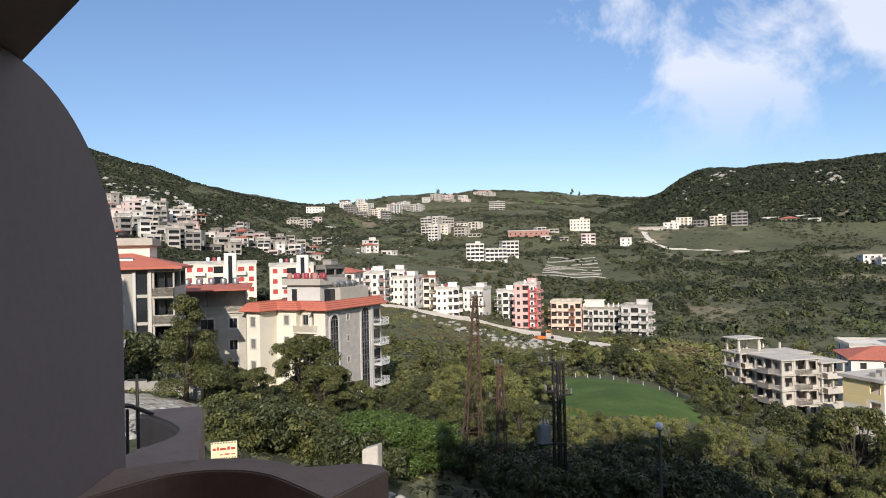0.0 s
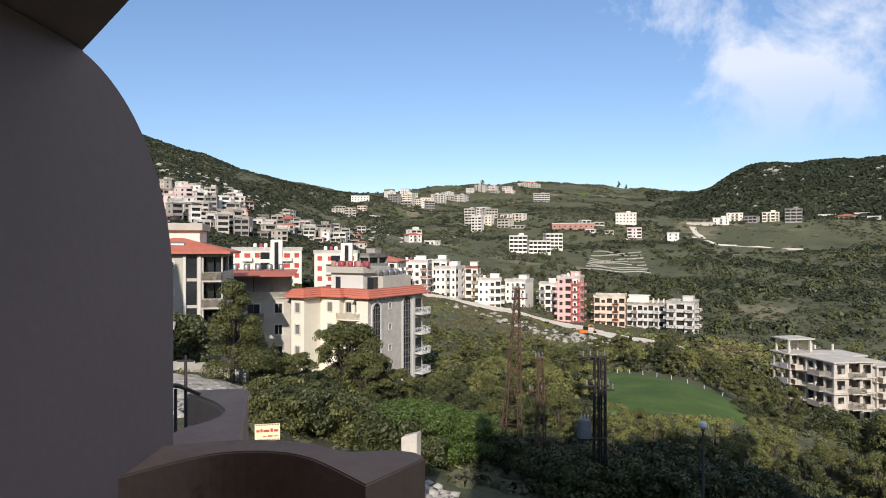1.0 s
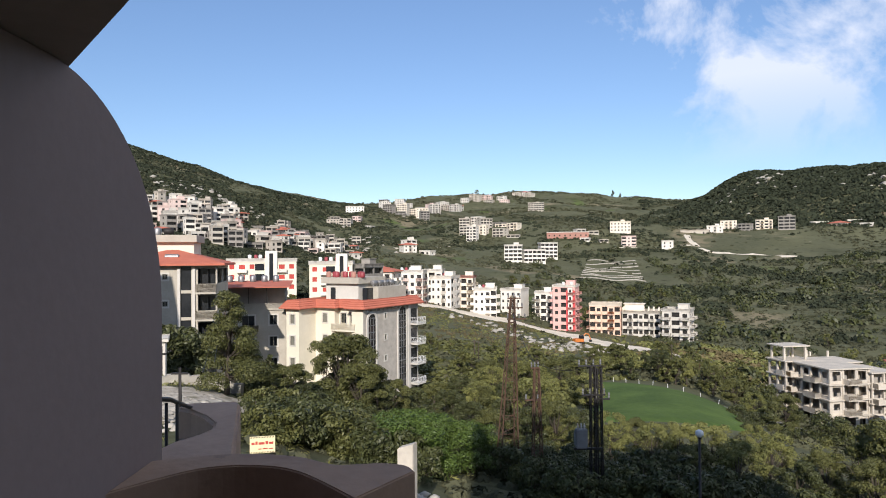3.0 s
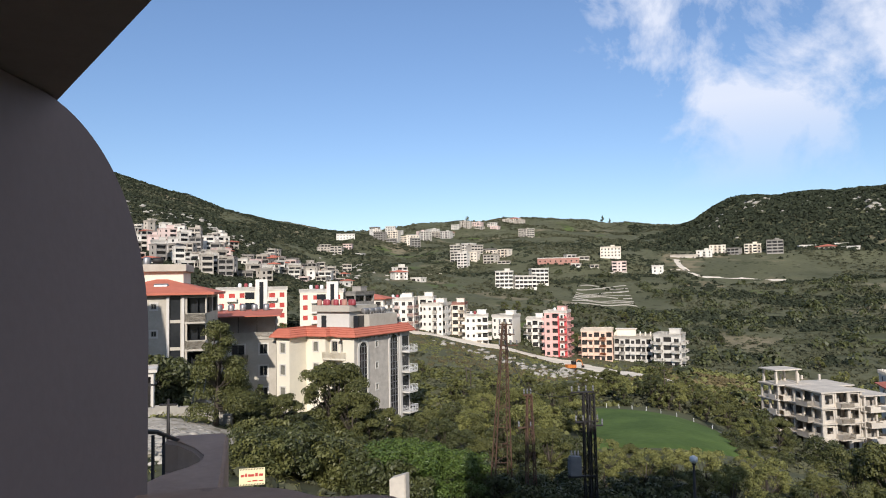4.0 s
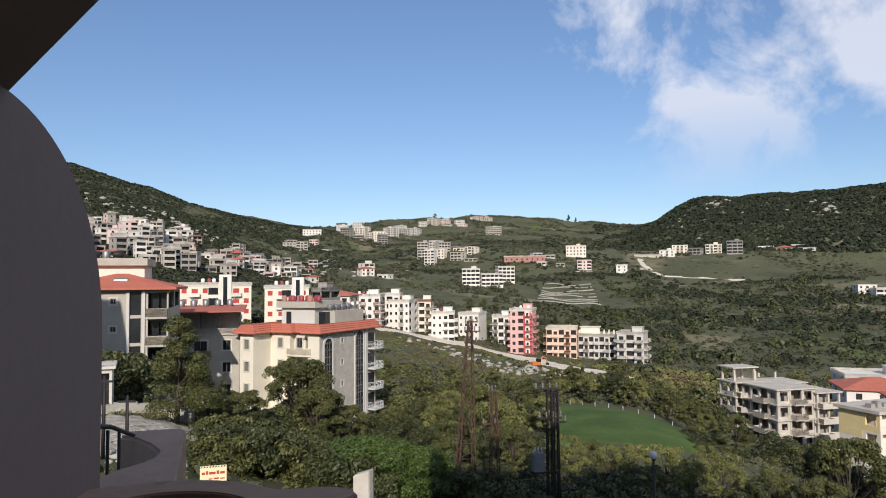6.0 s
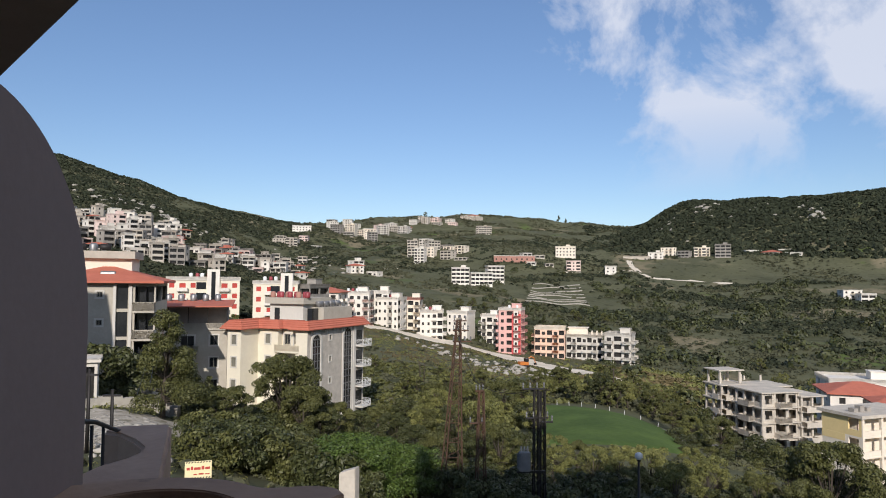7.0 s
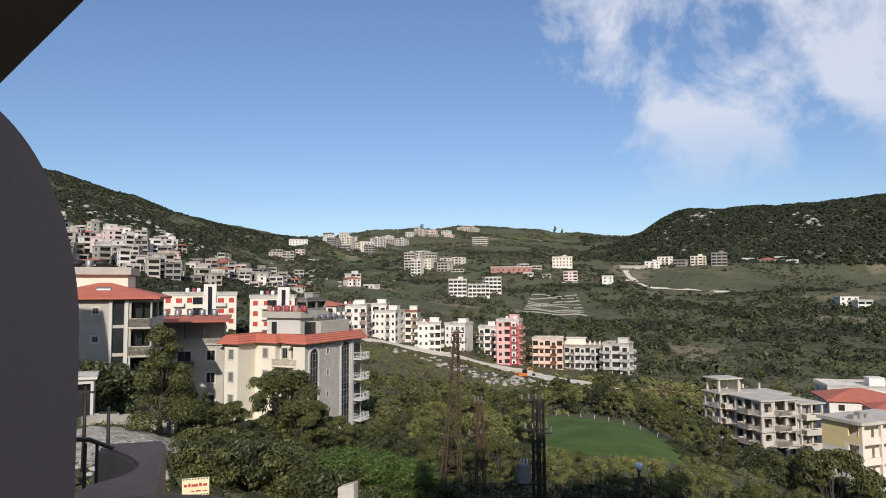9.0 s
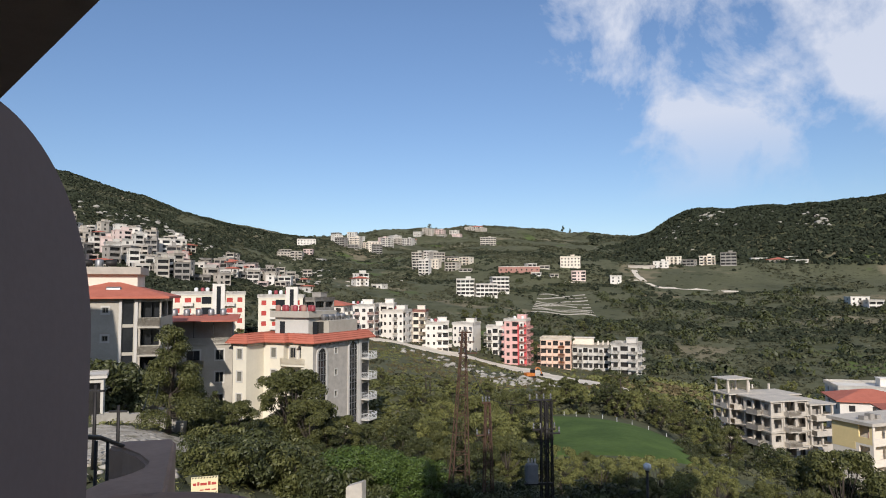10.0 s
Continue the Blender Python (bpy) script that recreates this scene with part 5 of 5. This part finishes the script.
        for _ in range(n):
            az = r.uniform(az0, az1)
            d = math.sqrt(r.uniform(d0 * d0, d1 * d1))
            stand(r.choice(kinds), *polar(az, d), r.uniform(s0, s1), r.uniform(0, 360), 0.25)


plant()
for t in (ROUND_A, ROUND_B, YOUNG, TALL, BRIGHT, BUSH_A, BUSH_B, FAR_A, FAR_B, FAR_C):
    remove(t)


def scrub(name, n, d0, d1, az0, az1, size, leaves, leaf, mat, label, seed, cover=0.0, patch=90, squat=0.7, thin=0.7):
    """Countless bushes strewn over the slopes, in patches, as one object."""
    rs = np.random.RandomState(seed)
    az = np.radians(rs.uniform(az0, az1, n * 4))
    d = np.sqrt(rs.uniform(d0 ** 2, d1 ** 2, n * 4))
    x, y = d * np.sin(az), d * np.cos(az)
    keep = wave(x, y, patch, seed) + 0.5 * wave(x, y, patch * 0.3, seed + 1) > cover
    soft = np.minimum(np.degrees(az) - az0, az1 - np.degrees(az)) / 5 + 0.5 * wave(x, y, patch, seed + 5)   # the edges thin out
    keep &= soft > rs.random_sample(len(x))
    keep &= ~((y > 73) & (y < 120) & (x > 14 + (y - 76) * 0.25) & (x < 40 + (y - 78) * 0.3))   # not in the crop
    keep &= ~near_road(x, y)
    deg = np.degrees(az)
    keep &= ~((d > 168) & (d < 292) & (deg > -7) & (deg < 17.2) & (rs.random_sample(len(x)) > (1.0 if name == "grass" else 0.14)))   # grass below the road
    keep &= ~((x > 92) & (x < 172) & (y > 452) & (y < 556) & (rs.random_sample(len(x)) > 0.06))   # terraced fields
    keep &= ~((x > 226) & (x < 312) & (y > 525) & (y < 652) & (rs.random_sample(len(x)) > 0.05))   # the far field in the bend of the track
    keep &= ~((x < -10.5) & (x > -26) & (y > 33) & (y < 50))   # nor on the bare bank
    x, y = x[keep][:n], y[keep][:n]
    z = land(x, y)
    n = len(x)
    s = size * (0.5 + rs.random_sample(n))
    u = rs.normal(size=(n, leaves, 3))
    u /= np.linalg.norm(u, axis=2)[..., None]
    u[..., 2] = np.abs(u[..., 2])
    p = np.stack([x, y, z - 0.1], 1)[:, None] + u * (s[:, None, None] * (0.7 + 0.35 * rs.random_sample((n, leaves, 1)))) * np.array([1, 1, squat])
    t = np.cross(u, rs.normal(size=u.shape))
    t /= np.linalg.norm(t, axis=2)[..., None] + 1e-9
    nn = u + 0.5 * rs.normal(size=u.shape)
    b = np.cross(nn, t)
    b /= np.linalg.norm(b, axis=2)[..., None] + 1e-9
    q = leaf * s[:, None, None] * (0.6 + 0.8 * rs.random_sample((n, leaves, 1)))
    v = np.stack([p - t * q, p - b * q * thin, p + t * q, p + b * q * thin], 2).reshape(-1, 3)
    ob = mesh_np(name, v, np.arange(len(v)).reshape(-1, 4), mat)
    tagged(ob, label, "trees" if name == "far_wood" else "scrub", kind="stuff")


scrub("scrub", 3600, 34, 150, -26, 44, 0.6, 26, 0.36, SCRUB, "low green scrub and weeds over the near slope", 31, -0.6, 30)
scrub("scrub", 7000, 130, 420, -24, 44, 1.0, 18, 0.42, SCRUB, "green bushes over the valley slopes", 32, -0.35, 80)
scrub("scrub", 11000, 400, 900, -32, 46, 1.5, 12, 0.5, SCRUB, "dark green bushes over the valley side", 33, -0.1, 140)
scrub("scrub", 24000, 520, 1250, -46, -4, 1.8, 9, 0.6, MAQUIS_SHADED, "dense dark maquis on the hill above the town", 34, -0.8, 160)
scrub("scrub", 25000, 760, 1300, 17, 50, 2.5, 9, 0.66, MAQUIS_SHADED, "dense dark maquis on the rocky hill, darkened as under cloud shade", 35, -1.7, 160)
scrub("scrub", 5000, 850, 1500, -9, 24, 2.2, 9, 0.55, SCRUB, "scattered trees and bushes on the far ridge", 36, 0.1, 150)
scrub("scrub", 3200, 320, 620, 8, 46, 1.8, 14, 0.45, MAQUIS_SHADED, "dark thickets on the valley side below the wooded hill", 51, 0.35, 110)
scrub("scrub", 3000, 160, 280, 14, 46, 1.2, 18, 0.36, LEAF_YOUNG, "pale spring-green bushes on the valley floor", 55, -0.2, 50, 0.9)
scrub("far_wood", 200, 190, 560, 5, 44, 3.2, 90, 0.17, LEAF_DARK, "far broadleaf trees strewn over the valley side", 56, -0.5, 70, 1.05)
scrub("far_wood", 180, 300, 620, 8, 44, 3.6, 80, 0.18, LEAF_DARK, "far dark trees along the fields' edges", 57, 0.1, 90, 1.2)
scrub("scrub", 2200, 560, 900, -8, 30, 1.9, 10, 0.5, MAQUIS_SHADED, "dark hedges and groves between the far fields", 52, 0.1, 120)
scrub("scrub", 5200, 165, 270, 15, 40, 1.1, 16, 0.42, REED, "brown leafless thicket behind the unfinished block", 53, -0.4, 60)
scrub("scrub", 2600, 60, 170, -6, 16, 0.85, 26, 0.34, LEAF, "green undergrowth between the trees of the slope", 54, -0.5, 24)
scrub("grass", 3600, 150, 290, -8, 18, 0.5, 9, 0.5, REED, "tall dry grass on the slope below the road", 58, -0.5, 40, 0.9, 0.25)
scrub("grass", 2600, 150, 290, -8, 18, 0.5, 9, 0.5, LEAF_YOUNG, "tall green weeds on the slope below the road", 59, -0.2, 40, 0.8, 0.3)
scrub("grass", 9000, 24, 130, -26, 44, 0.32, 9, 0.6, LEAF_YOUNG, "rough grass and weeds on the near slope", 37, -0.3, 25, 1.0, 0.16)
scrub("scrub", 7500, 200, 640, -26, -5, 1.2, 12, 0.5, MAQUIS_SHADED, "bushes between the houses of the hillside town", 38, -0.7, 60)


def rocks(name, places, n, size, label, seed):
    rs = np.random.RandomState(seed)
    V, Fc = [], []
    ico = bmesh.new()
    bmesh.ops.create_icosphere(ico, subdivisions=1, radius=1)
    iv = np.array([v.co[:] for v in ico.verts])
    jf = np.array([[v.index for v in f.verts] for f in ico.faces])
    ico.free()
    for k in range(n):
        az, d, sa, sd = places[k % len(places)]
        x, y = polar(az + rs.normal(0, sa), d + rs.normal(0, sd))
        s = size * rs.uniform(0.4, 1.3)
        v = iv * (1 + 0.3 * rs.normal(size=(len(iv), 1))) * s * np.array([1.3, 1, 0.75]) + (x, y, ground_z(x, y) + 0.1 * s)
        Fc.append(jf + len(V) * len(iv)), V.append(v)
    tagged(mesh_np(name, np.concatenate(V), np.concatenate(Fc), ROCK), label, "rocks", kind="stuff")


rocks("rock_outcrop", [(26.6, 965, 0.45, 12), (27.1, 980, 0.3, 10), (34.2, 900, 0.5, 15), (24.0, 900, 0.8, 25), (30, 950, 3, 40)], 120, 2.3, "pale limestone outcrops on the wooded hill", 41)
rocks("rock_outcrop", [(-18, 600, 3, 30), (-12, 560, 2, 40), (-22, 640, 3, 30), (-8, 640, 2, 60)], 160, 2.2, "pale rocks and terraces above the town", 42)
rocks("rubble", [(9.5, 206, 1.2, 6), (11.5, 211, 1.2, 5), (7.0, 222, 1.6, 6), (4.5, 236, 2.0, 6), (13.0, 198, 1.0, 4)], 120, 0.8, "pale building rubble beside the unpaved road", 43)
rocks("rubble", [(-21, 46, 1.6, 3), (-20, 41, 1.6, 2.5), (-22.5, 43, 1.2, 3), (-14, 30, 0.8, 1.2), (-1.0, 31, 1.0, 1.0)], 380, 0.24, "pale loose stones on the near slope", 44)


# ---- masts, lamps and small things on the slope ----
def lattice_mast(x, y, top, w0, w1, label, mat=RUST, arms=(), lean=0.0, turn=20, leg=0.04):
    """A lattice mast of corner legs, ties and crossed diagonals; arms: (below the top, length, how many insulators, shift)."""
    zb = ground_z(x, y) - 0.3
    h = top - zb
    base = thing("lattice_mast", pose(x, y, zb, 0, 0, turn), label, "utility pole", "lattice masts")
    corner = [(-1, -1), (1, -1), (1, 1), (-1, 1)]

    def at(c, z):
        t = z / h
        w = (w0 + (w1 - w0) * t) / 2
        return (c[0] * w + lean * (1 - t), c[1] * w, z)

    for c in corner:
        bm = bmesh.new()
        tube(bm, [at(c, 0), at(c, h)], leg, 5)
        part("leg", bm, mat, base)
    n = max(8, int(h / 0.42))
    for side, (p, q) in enumerate(zip(corner, corner[1:] + corner[:1])):
        bm = bmesh.new()
        tube(bm, [at((p, q)[(k + side) % 2], h * k / n) for k in range(n + 1)], leg * 0.6, 4)
        part("lacing", bm, mat, base)
    for k in range(1, n + 1, 3):
        bm = bmesh.new()
        tube(bm, [at(c, h * k / n) for c in (*corner, corner[0])], leg * 0.5, 4)
        part("tie", bm, mat, base)
    for down, L, count, shift in arms:
        z = h - down
        bm = bmesh.new()
        box(bm, shift - L / 2, shift + L / 2, -0.05, 0.05, z, z + 0.08)
        arm = part("cross_arm", bm, mat, base)
        for k in range(count):
            xx = shift - L / 2 + 0.05 + (L - 0.1) * k / max(1, count - 1)
            bm = bmesh.new()
            tube(bm, [(xx, 0, z + 0.08), (xx, 0, z + 0.16), (xx, 0, z + 0.22), (xx, 0, z + 0.3), (xx, 0, z + 0.4)], [0.02, 0.06, 0.035, 0.06, 0.025], 8)
            part("insulator", bm, TRANSFORMER, arm)
    return base


lattice_mast(5.05, 44.75, -2.65, 1.35, 0.24, "tall rusty lattice power mast among bushes", RUST, ((0.1, 0.9, 3, 0.1), (0.75, 1.1, 4, 0.15), (1.5, 1.3, 4, 0.25)), -0.5, 8, 0.045)
lattice_mast(5.72, 38.6, -6.4, 0.62, 0.26, "slender rusty lattice mast with insulators", RUST, ((0.05, 0.5, 3, -0.1), (1.9, 0.8, 2, -0.3)), 0.0, 8)
lattice_mast(8.48, 36.4, -6.0, 0.30, 0.24, "dark lattice mast carrying a transformer", IRON, ((0.0, 1.3, 4, -0.15), (1.6, 1.3, 4, 0.05)), 0.0, 5)
lattice_mast(8.86, 36.5, -6.1, 0.30, 0.24, "dark lattice mast with a bent top arm", IRON, ((1.75, 0.8, 2, 0.2),), 0.0, 5)
tr = thing("transformer", pose(7.80, 36.3, -10.4) @ Matrix.Scale(0.82, 4), "grey pole transformer hung on the dark masts", "transformer")
bm = bmesh.new()
box(bm, -0.38, 0.38, -0.3, 0.3, 0, 1.25)
bmesh.ops.bevel(bm, geom=bm.edges[:], offset=0.05, segments=2, affect="EDGES")
part("tank", bm, TRANSFORMER, tr)
for k in range(3):
    bm = bmesh.new()
    tube(bm, [(-0.22 + 0.22 * k, 0, 1.25), (-0.22 + 0.22 * k, 0, 1.4), (-0.22 + 0.22 * k, 0, 1.6)], [0.05, 0.08, 0.04], 8)
    part("bushing", bm, PORCELAIN, tr)
bm = bmesh.new()
box(bm, -0.5, 1.4, -0.08, 0.08, -0.14, -0.01)
part("bracket", bm, IRON, tr)
for k in range(7):
    bm = bmesh.new()
    tube(bm, [(-0.42, -0.24 + 0.08 * k, 0.12), (-0.42, -0.24 + 0.08 * k, 1.1)], 0.022, 4)
    part("cooling_fin", bm, TRANSFORMER, tr)


def wooden_pole(x, y, h, r=0.13, mat=BARK, label="old wooden pole standing on the slope"):
    base = thing("utility_pole", pose(x, y, ground_z(x, y) - 0.3), label, "utility pole")
    bm = bmesh.new()
    tube(bm, [(0, 0, 0), (0.02, 0, h * 0.5), (0, 0.02, h)], [r, r * 0.85, r * 0.7], 8)
    part("shaft", bm, mat, base, smooth=True)
    bm = bmesh.new()
    box(bm, -0.45, 0.45, -0.05, 0.05, h - 0.35, h - 0.25)
    part("cross_arm", bm, mat, base)


wooden_pole(7.6, 141, 4.6)
wooden_pole(8.6, 143, 4.2)
wooden_pole(45.2, 128, 7.0)
wooden_pole(-14.8, 35.0, -4.6 - ground_z(-14.8, 35.0) + 0.3, 0.11, IRON, "dark iron post with a short arm on the bank")
wooden_pole(-13.8, 35.4, -5.7 - ground_z(-13.8, 35.4) + 0.3, 0.11, IRON, "dark iron post with a short arm on the bank")


def street_lamp(x, y, top):
    zb = ground_z(x, y) - 0.2
    h = top - zb
    base = thing("street_lamp", pose(x, y, zb), "dark street lamp with a pale bowl head", "street lamp")
    bm = bmesh.new()
    tube(bm, [(0, 0, 0), (0, 0, 0.5), (0, 0, 0.55), (0, 0, h - 0.3)], [0.11, 0.11, 0.07, 0.05], 10)
    part("pole", bm, IRON, base, smooth=True)
    bm = bmesh.new()
    tube(bm, [(0, 0, h - 0.32), (0, 0, h - 0.22), (0, 0, h - 0.06), (0, 0, h)], [0.06, 0.17, 0.16, 0.06], 14)
    part("lamp_head", bm, ENAMEL, base, "pale bowl lamp head", smooth=True)
    bm = bmesh.new()
    tube(bm, [(0, 0, h - 0.36), (0, 0, h - 0.3)], [0.09, 0.09], 10)
    part("collar", bm, IRON, base)


street_lamp(11.0, 27.9, -7.3)


def sign_board():
    """A cream notice board with a serrated frame; its red writing is bars."""
    x, y = -7.2, 27.1
    zb = ground_z(x, y)
    base = thing("sign_board", pose(x, y, -7.85, 0, 0, 12) @ Matrix.Scale(0.86, 4), "cream notice board with red writing and striped frame", "sign")
    bm = bmesh.new()
    box(bm, -0.58, 0.58, -0.03, 0.03, 0, 0.78)
    part("panel", bm, SIGN_CREAM, base)
    for s in (-0.45, 0.45):
        bm = bmesh.new()
        tube(bm, [(s, 0.05, zb + 6.9), (s, 0.05, 0.7)], 0.035, 6)
        part("post", bm, IRON, base)
    for k in range(9):
        for z in (0.012, 0.708):
            bm = bmesh.new()
            v = [bm.verts.new(p) for p in ((-0.56 + 0.125 * k, -0.034, z), (-0.50 + 0.125 * k, -0.034, z), (-0.46 + 0.125 * k, -0.034, z + 0.06), (-0.52 + 0.125 * k, -0.034, z + 0.06))]
            bm.faces.new(v)
            bmesh.ops.solidify(bm, geom=bm.faces[:], thickness=-0.004)
            part("stripe", bm, IRON, base)
    for z, row in ((0.40, ((-0.50, 0.14), (-0.32, 0.1), (-0.18, 0.28), (0.14, 0.12), (0.30, 0.2))), (0.17, ((-0.2, 0.16), (0.02, 0.22), (0.3, 0.2)))):
        for k, (a, w) in enumerate(row):
            bm = bmesh.new()
            hgt = 0.16 if z > 0.3 else 0.07
            box(bm, a, a + w, -0.036, -0.0305, z, z + hgt * (0.7 + 0.3 * (k % 2)))
            part("writing", bm, RED, base)


sign_board()


def gate_pillar():
    x, y = -1.35, 28.2
    zb = ground_z(x, y) - 0.2
    base = thing("pillar", pose(x, y, zb, 0, 0, -20), "pale concrete gate pillar with a sloping top", "pillar")
    bm = bmesh.new()
    v = box(bm, -0.36, 0.36, -0.25, 0.25, 0, -7.9 - zb)
    for q in v[4:]:
        q.co.z += 0.12 * (1 if q.co.x > 0 else -1)
    bmesh.ops.bevel(bm, geom=bm.edges[:], offset=0.03, segments=2, affect="EDGES")
    part("shaft", bm, CONCRETE, base)


gate_pillar()


def excavator():
    x, y = 46.0, 216.0
    base = thing("excavator", pose(x, y, ground_z(x, y), 0, 0, 15), "small orange excavator on the rubble ground", "excavator")
    for s in (-0.9, 0.9):
        bm = bmesh.new()
        box(bm, -1.6, 1.6, s - 0.25, s + 0.25, 0, 0.75)
        bmesh.ops.bevel(bm, geom=bm.edges[:], offset=0.2, segments=3, affect="EDGES")
        part("track", bm, IRON, base)
    bm = bmesh.new()
    box(bm, -1.9, 1.2, -1.15, 1.15, 0.8, 1.9)
    bmesh.ops.bevel(bm, geom=bm.edges[:], offset=0.12, segments=2, affect="EDGES")
    part("body", bm, DIGGER, base)
    bm = bmesh.new()
    box(bm, -0.1, 1.15, -1.1, 0.1, 1.9, 3.0)
    part("cab", bm, GLASS, base)
    for pts, r in (([(0.9, 0.5, 1.7), (2.6, 0.5, 3.4), (3.8, 0.5, 3.0)], 0.22), ([(3.7, 0.5, 3.1), (4.4, 0.5, 1.3)], 0.16)):
        bm = bmesh.new()
        tube(bm, pts, r, 6)
        part("arm", bm, DIGGER, base)
    bm = bmesh.new()
    box(bm, 4.0, 4.7, 0.1, 0.9, 0.6, 1.3)
    part("bucket", bm, IRON, base)


excavator()

# white fence posts along the crop field
for k in range(11):
    s = k / 10
    x, y = 27 * (1 - s) + 47 * s, 118.5 * (1 - s) + 104 * s + 3 * math.sin(math.pi * s)
    bm = bmesh.new()
    tube(bm, [(0, 0, -0.2), (0.03, 0, 0.75)], [0.05, 0.04], 6)
    fp = finish("fence_post", bm, ENAMEL)
    fp.matrix_world = pose(x, y, ground_z(x, y), random.uniform(-6, 6), random.uniform(-6, 6), 0)
    tagged(fp, "white-washed fence post at the field's edge", "fence post", "field fence posts")


# ruined wall and stone bank beside the grey houses
def stone_wall(pts, h, thick, mat, label, seed):
    r = random.Random(seed)
    bm = bmesh.new()
    for (xa, ya), (xb, yb) in zip(pts, pts[1:]):
        n = max(2, int(math.hypot(xb - xa, yb - ya) / 0.8))
        for k in range(n):
            t0, t1 = k / n, (k + 1) / n
            x0, y0, x1, y1 = xa + (xb - xa) * t0, ya + (yb - ya) * t0, xa + (xb - xa) * t1, ya + (yb - ya) * t1
            zz = ground_z(x0, y0)
            d = math.hypot(x1 - x0, y1 - y0)
            nx_, ny_ = -(y1 - y0) / d * thick, (x1 - x0) / d * thick
            prism(bm, [(x0, y0), (x1, y1), (x1 + nx_, y1 + ny_), (x0 + nx_, y0 + ny_)], zz - 1.5, zz + h * r.uniform(0.85, 1.1))
    tagged(finish("stone_wall", bm, mat), label, "wall", kind="structure")


stone_wall([(-21.5, 50.5), (-18.0, 52.5), (-15.5, 52.0)], 0.7, 0.5, ROCK, "broken pale stone wall on the bank", 1)
F("house", -24.6, 56.0, -10.9, 20, 3.0, 3.0, 1, 4.2, HOUSE_WHITE, "small pale ruined house on the bank", "l", "w", skirt=3, hut=False, rail_top=0.1, category="house")
ribbon("bank", [(-22, 40.5), (-18, 42.5), (-14.5, 43.0), (-11.5, 41.5)], 12.0, RUBBLE, "pale bank of bare earth and stones", "bank", lift=0.15)


def cable(a, b, sag, label="dark overhead cable across the slope"):
    """A hanging wire between two points."""
    bm = bmesh.new()
    A, B = Vector(a), Vector(b)
    pts = [A.lerp(B, k / 12) - Vector((0, 0, sag * 4 * (k / 12) * (1 - k / 12))) for k in range(13)]
    tube(bm, pts, 0.02, 4)
    tagged(finish("cable", bm, IRON), label, "cable", "overhead cables")


cable((-24.5, 72.5, -6.2), (-13.5, 38.0, -6.4), 0.5)
cable((-24.0, 73.0, -5.6), (-13.0, 38.5, -5.9), 0.5)
cable((8.5, 36.4, -5.95), (5.62, 38.6, -6.1), 0.35)
cable((5.62, 38.6, -6.1), (5.05, 44.75, -3.6), 0.4)
